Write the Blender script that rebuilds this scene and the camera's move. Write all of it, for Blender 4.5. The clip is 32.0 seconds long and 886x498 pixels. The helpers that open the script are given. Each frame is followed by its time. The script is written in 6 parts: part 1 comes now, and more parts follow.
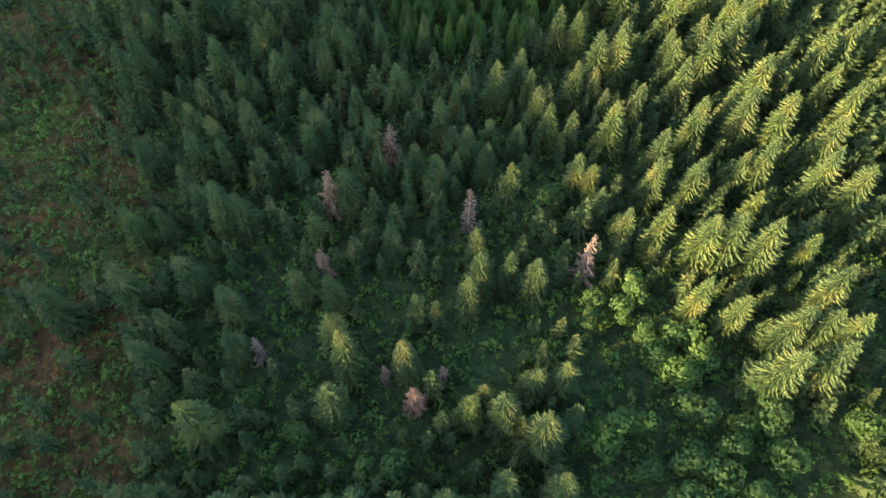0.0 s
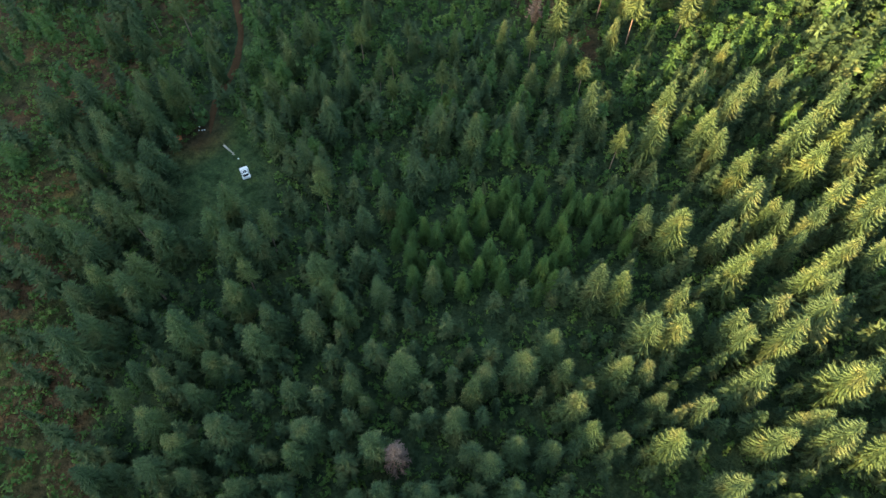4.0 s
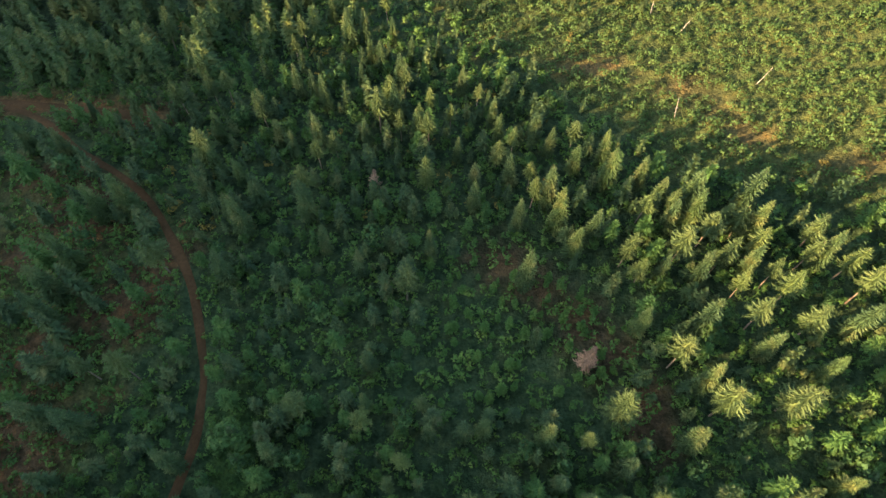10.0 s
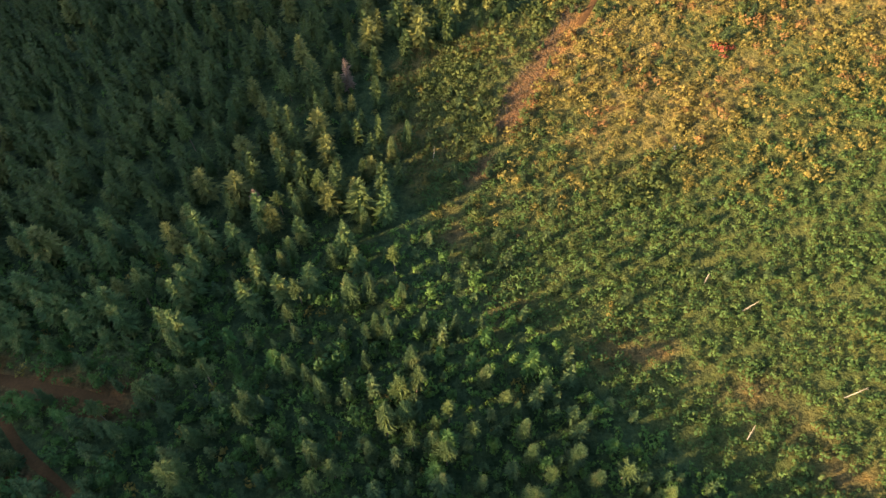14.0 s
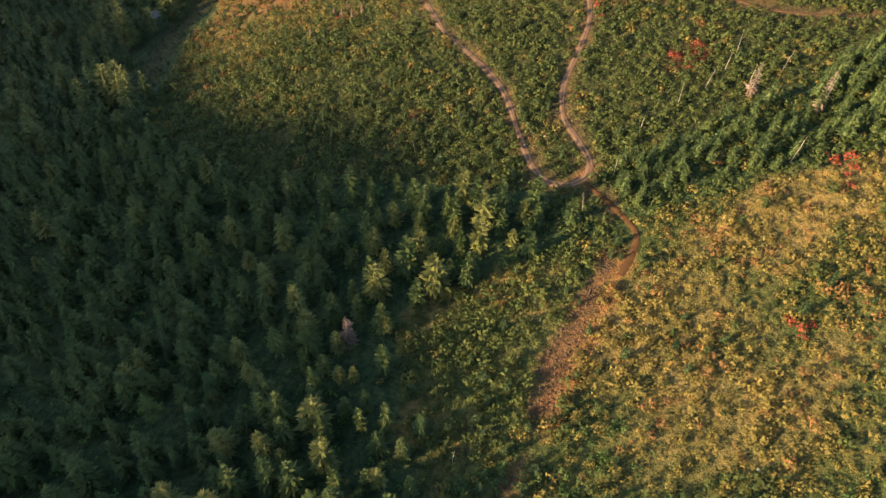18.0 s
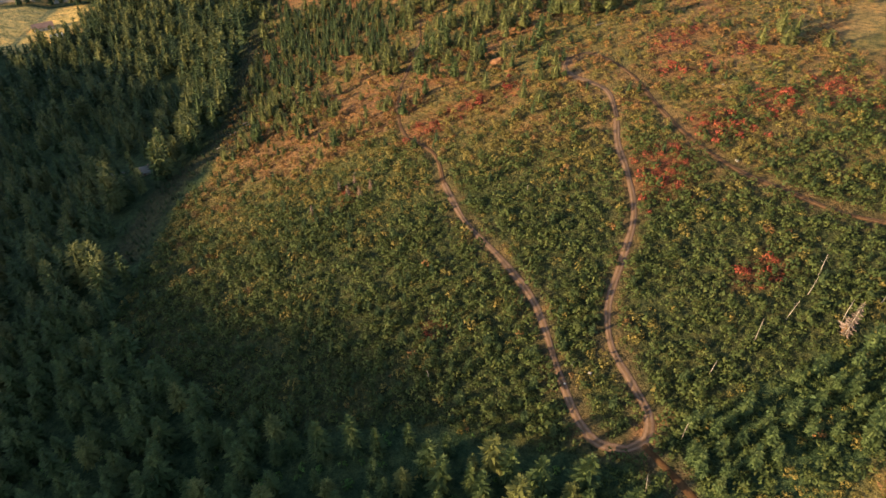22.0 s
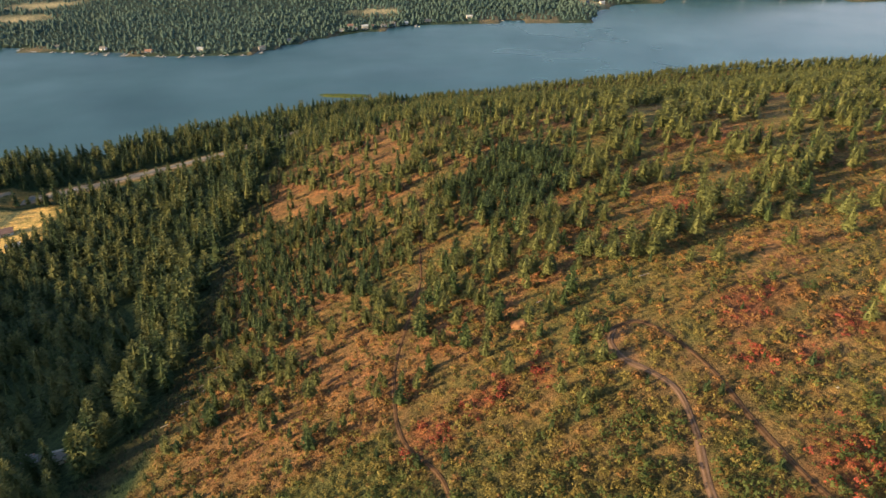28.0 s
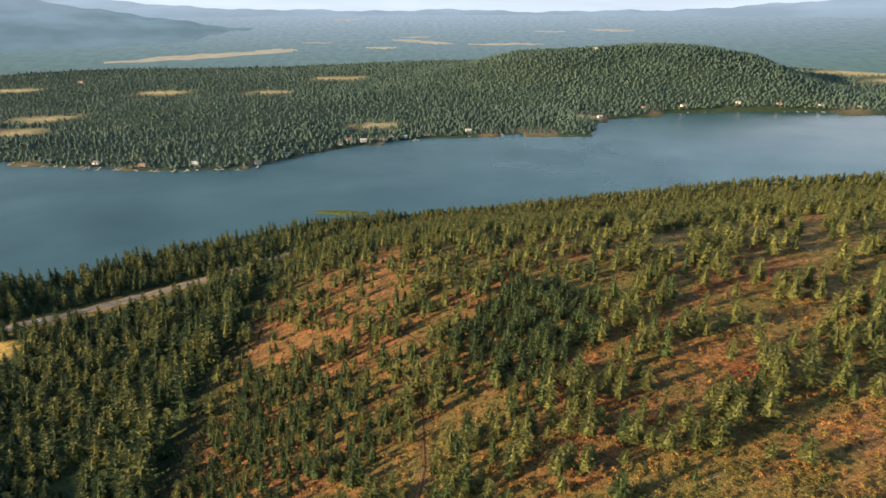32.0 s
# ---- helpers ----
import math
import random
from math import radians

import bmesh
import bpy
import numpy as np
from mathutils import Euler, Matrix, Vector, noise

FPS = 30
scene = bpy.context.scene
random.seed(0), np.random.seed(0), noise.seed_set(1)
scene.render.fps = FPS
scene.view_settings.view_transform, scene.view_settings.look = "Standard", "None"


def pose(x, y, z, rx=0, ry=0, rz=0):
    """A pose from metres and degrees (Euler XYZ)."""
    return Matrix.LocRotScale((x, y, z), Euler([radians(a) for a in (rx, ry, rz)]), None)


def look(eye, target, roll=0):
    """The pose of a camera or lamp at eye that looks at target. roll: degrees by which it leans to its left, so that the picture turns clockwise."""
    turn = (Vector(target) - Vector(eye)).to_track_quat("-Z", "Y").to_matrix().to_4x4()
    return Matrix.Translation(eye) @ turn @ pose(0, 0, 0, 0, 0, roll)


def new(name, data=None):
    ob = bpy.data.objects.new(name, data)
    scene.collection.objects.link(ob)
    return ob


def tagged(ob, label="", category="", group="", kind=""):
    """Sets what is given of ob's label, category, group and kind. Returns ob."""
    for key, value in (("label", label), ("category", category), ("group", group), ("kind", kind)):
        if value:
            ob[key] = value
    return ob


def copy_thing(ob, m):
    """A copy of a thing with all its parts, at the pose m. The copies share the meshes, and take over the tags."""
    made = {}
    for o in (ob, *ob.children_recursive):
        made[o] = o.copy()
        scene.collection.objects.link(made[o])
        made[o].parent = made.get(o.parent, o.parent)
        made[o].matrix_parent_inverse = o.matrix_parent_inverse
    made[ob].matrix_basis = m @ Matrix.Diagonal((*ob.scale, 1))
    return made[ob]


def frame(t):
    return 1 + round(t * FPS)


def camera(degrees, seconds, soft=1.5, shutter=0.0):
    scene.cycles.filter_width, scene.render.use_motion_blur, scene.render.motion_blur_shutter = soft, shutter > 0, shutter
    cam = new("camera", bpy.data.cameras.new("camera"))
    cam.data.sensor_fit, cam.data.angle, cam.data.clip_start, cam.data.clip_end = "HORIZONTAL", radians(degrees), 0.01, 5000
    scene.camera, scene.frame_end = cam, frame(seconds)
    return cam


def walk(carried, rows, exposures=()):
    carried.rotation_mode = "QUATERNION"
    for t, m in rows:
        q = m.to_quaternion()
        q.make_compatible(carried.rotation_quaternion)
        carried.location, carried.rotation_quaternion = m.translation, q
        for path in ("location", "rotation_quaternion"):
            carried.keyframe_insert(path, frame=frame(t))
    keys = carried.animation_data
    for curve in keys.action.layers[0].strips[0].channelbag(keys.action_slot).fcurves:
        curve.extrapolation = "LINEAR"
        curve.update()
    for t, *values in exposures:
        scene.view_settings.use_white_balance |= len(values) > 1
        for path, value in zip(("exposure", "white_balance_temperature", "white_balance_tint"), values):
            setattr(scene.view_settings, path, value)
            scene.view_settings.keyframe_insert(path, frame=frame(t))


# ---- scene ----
cam = camera(66.9, 32.0, soft=1.55)
METRES, EYE, TILT, LEAN, TURN = 500.0, 110.0, -59.5, 0.0, 0.0
ROWS = [
    (0.0, 0.0, 0.0, 0.0, -0.0, 0.0, 0.0),
    (0.5, -0.0009, 0.0065, 0.014, -0.02, -0.16, 0.01),
    (1.0, -0.0019, 0.0141, 0.0303, -0.11, -0.36, 0.11),
    (1.5, -0.0026, 0.0207, 0.0439, -0.17, -0.53, 0.17),
    (2.0, -0.0032, 0.0281, 0.0585, -0.18, -0.64, 0.17),
    (2.5, -0.0038, 0.0352, 0.0733, -0.19, -0.78, 0.18),
    (3.0, -0.0046, 0.0424, 0.0881, -0.21, -0.91, 0.21),
    (3.5, -0.0054, 0.0494, 0.1031, -0.22, -1.1, 0.23),
    (5.5, -0.0084, 0.0791, 0.1632, -0.49, -1.98, 0.6),
    (6.0, -0.0091, 0.0864, 0.1778, -0.54, -2.1, 0.69),
    (6.5, -0.0098, 0.0937, 0.1923, -0.58, -2.21, 0.78),
    (7.0, -0.0104, 0.1017, 0.2081, -0.58, -2.33, 0.87),
    (7.5, -0.0109, 0.1083, 0.2215, -0.58, -2.46, 0.92),
    (8.0, -0.0117, 0.1156, 0.2359, -0.6, -2.55, 1.02),
    (8.5, -0.0125, 0.1232, 0.2503, -0.64, -2.64, 1.07),
    (9.0, -0.0133, 0.1305, 0.2647, -0.66, -2.79, 1.13),
    (9.5, -0.014, 0.1376, 0.2785, -0.62, -2.92, 1.17),
    (10.0, -0.0151, 0.1443, 0.2916, -0.66, -3.06, 1.23),
    (10.5, -0.0154, 0.1515, 0.3054, -0.63, -3.2, 1.35),
    (11.0, -0.0161, 0.1598, 0.321, -0.64, -3.33, 1.36),
    (11.5, -0.0167, 0.1667, 0.3344, -0.63, -2.97, 1.38),
    (12.0, -0.0175, 0.1744, 0.3489, -0.66, -2.0, 1.37),
    (12.5, -0.0183, 0.182, 0.3631, -0.65, -1.01, 1.36),
    (13.0, -0.0187, 0.1893, 0.3772, -0.62, -0.04, 1.36),
    (13.5, -0.0198, 0.1969, 0.3912, -0.71, 0.95, 1.37),
    (14.0, -0.0205, 0.2043, 0.4051, -0.71, 1.93, 1.41),
    (14.5, -0.0216, 0.2118, 0.419, -0.78, 2.88, 1.41),
    (16.5, -0.0244, 0.2425, 0.4762, -0.67, 6.77, 1.37),
    (17.0, -0.025, 0.2493, 0.4888, -0.67, 7.72, 1.4),
    (17.5, -0.0257, 0.2574, 0.5037, -0.66, 8.8, 1.45),
    (18.0, -0.0262, 0.2644, 0.5162, -0.54, 9.71, 1.32),
    (18.5, -0.0269, 0.2726, 0.5308, -0.47, 10.76, 1.3),
    (19.0, -0.0276, 0.2797, 0.543, -0.46, 11.66, 1.31),
    (19.5, -0.0284, 0.288, 0.5572, -0.37, 12.75, 1.13),
    (20.0, -0.0289, 0.2949, 0.5692, -0.32, 13.63, 1.0),
    (20.5, -0.0296, 0.3024, 0.5823, -0.25, 14.55, 0.87),
    (21.0, -0.0302, 0.3104, 0.5966, -0.22, 15.52, 0.77),
    (21.5, -0.031, 0.3172, 0.6086, -0.17, 16.36, 0.7),
    (22.0, -0.0322, 0.3245, 0.6218, -0.18, 17.29, 0.63),
    (22.5, -0.0327, 0.3319, 0.6354, -0.14, 18.22, 0.63),
    (23.0, -0.0337, 0.3392, 0.6487, -0.16, 19.19, 0.69),
    (23.5, -0.0343, 0.3469, 0.6619, -0.17, 20.23, 0.7),
    (24.0, -0.0351, 0.3543, 0.6751, -0.2, 21.27, 0.76),
    (24.5, -0.0359, 0.3618, 0.6883, -0.36, 22.3, 1.03),
    (25.0, -0.0367, 0.3693, 0.7015, -0.43, 23.35, 1.16),
    (25.5, -0.0372, 0.3768, 0.7148, -0.42, 24.41, 1.17),
    (27.5, -0.0399, 0.4064, 0.7671, -0.44, 28.72, 1.27),
    (28.0, -0.0406, 0.4142, 0.7799, -0.44, 29.81, 1.29),
    (28.5, -0.0415, 0.4218, 0.7926, -0.51, 30.89, 1.33),
    (29.0, -0.0422, 0.4293, 0.805, -0.53, 31.96, 1.33),
    (29.5, -0.0429, 0.437, 0.8174, -0.57, 33.03, 1.37),
    (30.0, -0.0437, 0.4444, 0.8299, -0.61, 34.09, 1.41),
    (30.5, -0.0444, 0.4517, 0.8425, -0.61, 35.16, 1.43),
    (31.0, -0.0449, 0.4595, 0.855, -0.63, 36.25, 1.42),
    (31.5, -0.0458, 0.4668, 0.8671, -0.64, 37.36, 1.44),
    (32.0, -0.0466, 0.4739, 0.8788, -0.63, 38.45, 1.49),
]
walk(cam, [(t, pose(0, 0, EYE, TILT, LEAN, TURN) @ pose(METRES * x, METRES * y, METRES * z, 90 + pitch, roll, yaw)) for t, x, y, z, yaw, pitch, roll in ROWS],
     exposures=[(0.0, 3.2, 6400, 10), (8.0, 3.13, 6300, 10), (12.0, 2.79, 6300, 10), (20.0, 2.0, 6000, 13), (25.0, 1.73, 6000, 13), (28.0, 1.72, 6000, 13), (30.0, 1.88, 6000, 12), (32.0, 1.68, 6000, 12)])

# ---- sky and sun ----
SUN_FROM = Vector((-0.94, -0.33, 0.0)).normalized()
SUN_HEIGHT = 12.0
world = bpy.data.worlds.new("world")
scene.world = world
world.use_nodes = True
wn = world.node_tree.nodes
sky = wn.new("ShaderNodeTexSky")
sky.sky_type, sky.sun_disc = "NISHITA", False
sky.sun_elevation, sky.sun_rotation = radians(SUN_HEIGHT), math.atan2(SUN_FROM.x, SUN_FROM.y)
sky.air_density, sky.dust_density, sky.ozone_density = 1.25, 1.6, 1.2
wn["Background"].inputs["Strength"].default_value = 0.10
world.node_tree.links.new(sky.outputs[0], wn["Background"].inputs["Color"])
sun = new("sun", bpy.data.lights.new("sun", "SUN"))
sun.data.energy, sun.data.angle, sun.data.color = 5.0, radians(1.0), (1.0, 0.68, 0.32)
away = Vector((SUN_FROM.x, SUN_FROM.y, math.tan(radians(SUN_HEIGHT))))
sun.matrix_basis = look((0, 0, 300), Vector((0, 0, 300)) - away)


# ---- materials ----
def nodes_of(name):
    mat = bpy.data.materials.new(name)
    mat.use_nodes = True
    tree = mat.node_tree
    return mat, tree, tree.nodes["Principled BSDF"]


def value_noise(tree, size, detail=3.0, rough=0.6, coords="Position"):
    """Noise whose grain is about size metres."""
    geo = tree.nodes.new("ShaderNodeNewGeometry")
    n = tree.nodes.new("ShaderNodeTexNoise")
    n.inputs["Scale"].default_value, n.inputs["Detail"].default_value, n.inputs["Roughness"].default_value = 1.0 / size, detail, rough
    tree.links.new(geo.outputs[coords], n.inputs["Vector"])
    return n.outputs["Fac"]


def ramp(tree, fac, stops):
    r = tree.nodes.new("ShaderNodeValToRGB")
    while len(r.color_ramp.elements) < len(stops):
        r.color_ramp.elements.new(0.5)
    for e, (p, col) in zip(r.color_ramp.elements, stops):
        e.position, e.color = p, (*col, 1)
    tree.links.new(fac, r.inputs["Fac"])
    return r.outputs["Color"]


def blend(tree, a, b, fac, mode="MIX"):
    m = tree.nodes.new("ShaderNodeMix")
    m.data_type, m.blend_type = "RGBA", mode
    for socket, v in ((m.inputs["Factor"], fac), (m.inputs["A"], a), (m.inputs["B"], b)):
        if isinstance(v, (int, float)):
            socket.default_value = v
        elif isinstance(v, tuple):
            socket.default_value = (*v, 1)
        else:
            tree.links.new(v, socket)
    return m.outputs["Result"]


def foliage(name, dark, mid, light, grain=5.0, thin=0.25, rough=0.75):
    """Leaves or needles: the colour drifts from plant to plant and from twig to twig; a part of the light passes through."""
    mat, tree, bsdf = nodes_of(name)
    big = ramp(tree, value_noise(tree, grain, 2.0), [(0.30, dark), (0.52, mid), (0.74, light)])
    fine = ramp(tree, value_noise(tree, 0.35, 2.0), [(0.3, (0.62, 0.62, 0.62)), (0.7, (1.25, 1.25, 1.2))])
    col = blend(tree, big, fine, 1.0, "MULTIPLY")
    info = tree.nodes.new("ShaderNodeObjectInfo")
    col = blend(tree, col, ramp(tree, info.outputs["Random"], [(0.0, (0.78, 0.82, 0.88)), (0.6, (1.0, 1.0, 1.0)), (1.0, (1.12, 1.10, 0.95))]), 1.0, "MULTIPLY")
    tree.links.new(col, bsdf.inputs["Base Color"])
    bsdf.inputs["Roughness"].default_value = rough
    bsdf.inputs["Specular IOR Level"].default_value = 0.25
    lucent = tree.nodes.new("ShaderNodeBsdfTranslucent")
    tree.links.new(col, lucent.inputs["Color"])
    mix = tree.nodes.new("ShaderNodeMixShader")
    mix.inputs[0].default_value = thin
    tree.links.new(bsdf.outputs[0], mix.inputs[1])
    tree.links.new(lucent.outputs[0], mix.inputs[2])
    tree.links.new(mix.outputs[0], tree.nodes["Material Output"].inputs["Surface"])
    return mat


def solid(name, a, b, grain=0.3, rough=0.8, bump=0.0, metal=0.0):
    mat, tree, bsdf = nodes_of(name)
    n = value_noise(tree, grain, 4.0)
    col = ramp(tree, n, [(0.3, a), (0.7, b)])
    col = blend(tree, col, ramp(tree, value_noise(tree, grain * 9, 2.0), [(0.3, (0.8, 0.8, 0.8)), (0.7, (1.15, 1.15, 1.15))]), 1.0, "MULTIPLY")
    tree.links.new(col, bsdf.inputs["Base Color"])
    bsdf.inputs["Roughness"].default_value, bsdf.inputs["Metallic"].default_value = rough, metal
    bsdf.inputs["Specular IOR Level"].default_value = 0.1 if rough >= 0.9 else 0.5
    if bump:
        bp = tree.nodes.new("ShaderNodeBump")
        bp.inputs["Strength"].default_value, bp.inputs["Distance"].default_value = bump, grain * 0.5
        tree.links.new(n, bp.inputs["Height"])
        tree.links.new(bp.outputs[0], bsdf.inputs["Normal"])
    return mat


SPRUCE = foliage("spruce_needles", (0.034, 0.067, 0.029), (0.062, 0.101, 0.037), (0.128, 0.140, 0.050))
PINE = foliage("pine_needles", (0.056, 0.088, 0.030), (0.080, 0.114, 0.037), (0.115, 0.140, 0.045), thin=0.3)
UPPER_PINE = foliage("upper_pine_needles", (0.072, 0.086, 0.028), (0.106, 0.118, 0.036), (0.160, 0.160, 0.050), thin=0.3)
UPPER_FIR = foliage("upper_fir_needles", (0.032, 0.055, 0.022), (0.050, 0.076, 0.027), (0.080, 0.102, 0.034), thin=0.25)
LARCH = foliage("larch_needles", (0.042, 0.096, 0.028), (0.060, 0.124, 0.032), (0.092, 0.146, 0.036), thin=0.35)
LEAF = foliage("broad_leaves", (0.034, 0.078, 0.026), (0.050, 0.104, 0.030), (0.080, 0.130, 0.034), grain=3.0, thin=0.35)
RUST = foliage("dead_needles", (0.14, 0.090, 0.066), (0.185, 0.120, 0.090), (0.24, 0.162, 0.126), thin=0.1)
DEAD_BOUGH = foliage("dead_boughs", (0.12, 0.086, 0.072), (0.17, 0.124, 0.104), (0.23, 0.170, 0.145), thin=0.05)
BRUSH_GREEN = foliage("brush_leaves_green", (0.034, 0.054, 0.015), (0.056, 0.077, 0.020), (0.096, 0.104, 0.027), grain=2.5, thin=0.3)
BRUSH_LIME = foliage("brush_leaves_lime", (0.040, 0.080, 0.020), (0.062, 0.110, 0.027), (0.102, 0.138, 0.035), grain=2.5, thin=0.3)
UNDER_GREEN = foliage("undergrowth_leaves", (0.046, 0.098, 0.024), (0.070, 0.136, 0.029), (0.110, 0.168, 0.035), grain=3.0, thin=0.3)
BRUSH_GOLD = foliage("brush_leaves_gold", (0.096, 0.090, 0.022), (0.154, 0.124, 0.030), (0.215, 0.158, 0.040), grain=2.5, thin=0.3)
BRUSH_RUST = foliage("brush_leaves_rust", (0.130, 0.072, 0.027), (0.180, 0.094, 0.032), (0.230, 0.120, 0.040), grain=2.5, thin=0.25)
BRUSH_RED = foliage("brush_leaves_red", (0.130, 0.028, 0.020), (0.190, 0.038, 0.025), (0.250, 0.085, 0.032), grain=2.5, thin=0.25)
REED = foliage("reeds", (0.110, 0.150, 0.035), (0.170, 0.200, 0.045), (0.220, 0.220, 0.060), grain=3.0, thin=0.3)
# Pale blue-green: the haze over the lake is mixed into the needle colour.
HAZED_LEAF = foliage("hazed_needles", (0.056, 0.102, 0.104), (0.082, 0.138, 0.132), (0.116, 0.172, 0.152), grain=75.0, thin=0.5)
BARK = solid("bark", (0.10, 0.075, 0.055), (0.20, 0.155, 0.12), 0.25, 0.9)
GREY_WOOD = solid("weathered_wood", (0.16, 0.14, 0.125), (0.30, 0.27, 0.24), 0.2, 0.9)
DIRT = solid("track_dirt", (0.078, 0.050, 0.030), (0.118, 0.072, 0.043), 0.7, 0.95, 0.4)
RUT = solid("worn_ruts", (0.108, 0.070, 0.049), (0.168, 0.110, 0.078), 0.5, 0.95, 0.3)


def ground_material():
    mat, tree, bsdf = nodes_of("ground_cover")
    att = tree.nodes.new("ShaderNodeAttribute")
    att.attribute_name = "cover"
    patch = ramp(tree, value_noise(tree, 7.0, 4.0), [(0.32, (0.60, 0.66, 0.60)), (0.5, (1.0, 1.0, 1.0)), (0.70, (1.40, 1.20, 1.05))])
    fine = ramp(tree, value_noise(tree, 0.6, 4.0, 0.7), [(0.3, (0.55, 0.58, 0.5)), (0.7, (1.4, 1.35, 1.3))])
    tuft = ramp(tree, value_noise(tree, 2.2, 3.0, 0.6), [(0.34, (0.50, 0.56, 0.52)), (0.5, (1.0, 1.0, 1.0)), (0.68, (1.35, 1.22, 1.05))])
    col = blend(tree, blend(tree, att.outputs["Color"], patch, 1.0, "MULTIPLY"), fine, 1.0, "MULTIPLY")
    col = blend(tree, col, tuft, 1.0, "MULTIPLY")
    tree.links.new(col, bsdf.inputs["Base Color"])
    bsdf.inputs["Roughness"].default_value = 0.95
    bsdf.inputs["Specular IOR Level"].default_value = 0.1
    bp = tree.nodes.new("ShaderNodeBump")
    bp.inputs["Strength"].default_value, bp.inputs["Distance"].default_value = 1.0, 0.9
    tree.links.new(value_noise(tree, 0.9, 4.0, 0.7), bp.inputs["Height"])
    tree.links.new(bp.outputs[0], bsdf.inputs["Normal"])
    return mat


def water_material():
    mat, tree, bsdf = nodes_of("lake_water")
    col = ramp(tree, value_noise(tree, 160.0, 3.0), [(0.35, (0.014, 0.050, 0.064)), (0.7, (0.030, 0.080, 0.096))])
    tree.links.new(col, bsdf.inputs["Base Color"])
    bsdf.inputs["IOR"].default_value = 1.33
    gloss = tree.nodes.new("ShaderNodeMapRange")
    gloss.inputs["To Min"].default_value, gloss.inputs["To Max"].default_value = 0.04, 0.26
    tree.links.new(value_noise(tree, 120.0, 2.0), gloss.inputs["Value"])
    geo = tree.nodes.new("ShaderNodeNewGeometry")
    place = tree.nodes.new("ShaderNodeSeparateXYZ")
    tree.links.new(geo.outputs["Position"], place.inputs[0])
    wind = tree.nodes.new("ShaderNodeMapRange")
    wind.inputs["From Min"].default_value, wind.inputs["From Max"].default_value = -350.0, 750.0
    wind.inputs["To Min"].default_value, wind.inputs["To Max"].default_value = 0.26, 0.0
    tree.links.new(place.outputs["X"], wind.inputs["Value"])
    ruffled = tree.nodes.new("ShaderNodeMath")
    ruffled.operation = "ADD"
    tree.links.new(gloss.outputs[0], ruffled.inputs[0])
    tree.links.new(wind.outputs[0], ruffled.inputs[1])
    tree.links.new(ruffled.outputs[0], bsdf.inputs["Roughness"])
    bp = tree.nodes.new("ShaderNodeBump")
    bp.inputs["Strength"].default_value, bp.inputs["Distance"].default_value = 0.25, 0.3
    tree.links.new(value_noise(tree, 2.2, 3.0), bp.inputs["Height"])
    tree.links.new(bp.outputs[0], bsdf.inputs["Normal"])
    return mat


GROUND, WATER = ground_material(), water_material()
# Darker brown than the dirt of the wider tracks.
SOIL = solid("dark_soil", (0.050, 0.027, 0.012), (0.080, 0.043, 0.019), 0.7, 0.95, 0.4)
WHITE_PAINT = solid("white_paint", (0.74, 0.74, 0.72), (0.82, 0.82, 0.80), 0.6, 0.35)
TAN_WALL = solid("tan_siding", (0.46, 0.40, 0.32), (0.58, 0.52, 0.43), 0.5, 0.8)
GREY_ROOF = solid("grey_roofing", (0.095, 0.09, 0.088), (0.16, 0.155, 0.15), 0.5, 0.85)
PALE_ROOF = solid("pale_metal_roof", (0.34, 0.36, 0.36), (0.46, 0.48, 0.48), 0.5, 0.45)
RED_ROOF = solid("brown_roofing", (0.20, 0.11, 0.08), (0.30, 0.17, 0.12), 0.5, 0.8)
GLASS = solid("dark_glass", (0.015, 0.018, 0.022), (0.03, 0.035, 0.04), 0.4, 0.12)
RUBBER = solid("tyre_rubber", (0.018, 0.018, 0.018), (0.035, 0.035, 0.035), 0.1, 0.85)
ASPHALT = solid("worn_asphalt", (0.10, 0.098, 0.095), (0.17, 0.165, 0.155), 0.8, 0.9)
GRAVEL = solid("road_shoulder", (0.15, 0.115, 0.08), (0.23, 0.18, 0.13), 0.6, 0.95, 0.3)
BOULDER = solid("grey_boulder", (0.20, 0.18, 0.16), (0.32, 0.30, 0.27), 0.3, 0.9, 0.3)
ORANGE_SOIL = solid("orange_soil", (0.17, 0.085, 0.040), (0.25, 0.128, 0.062), 0.9, 0.95, 0.4)
PALE_WOOD = solid("bleached_wood", (0.36, 0.32, 0.27), (0.52, 0.47, 0.40), 0.2, 0.9)
STONE = solid("debris_stone", (0.045, 0.034, 0.026), (0.092, 0.068, 0.050), 0.3, 0.9, 0.3)
ORANGE = solid("orange_tarpaulin", (0.42, 0.11, 0.03), (0.55, 0.17, 0.05), 0.4, 0.7)
PLANK = solid("dock_planks", (0.34, 0.30, 0.26), (0.50, 0.46, 0.40), 0.4, 0.9)

# ---- the lie of the land ----
LAKE = -125.0
HILL = np.array([
    5.1, 4.6, 9, 32.2, 23, 41.5, 61.3, 1.9, 2.6, -1.6, 1.7, 7.5, 22.1, 32.7, -12.3, -13.7, 28.6, 1.1, 4.5, 14.5, 23.5, -19.3, -16.9, 30.4, -9.9, 30.9,
    22.5, 40.4, -19.4, -11, -3.5, -28.8, 22.1, 4.8, 29.6, -15.6, -13.8, -3, 42.7, 10.6, 5.8, 38.5, -13.1, -12.1, -30, -2.4, -0.5, 11.3, 24.8, -19.6, -8.3,
    -5, 19.5, 13.9, 7.2, 6.2, -17.7, -16.9, -12.4, 17.1, -25.6, 2.7, 11.1, -6.8, -14.4, -31.2, -28.1, -21.4, -4.9, -36.8])
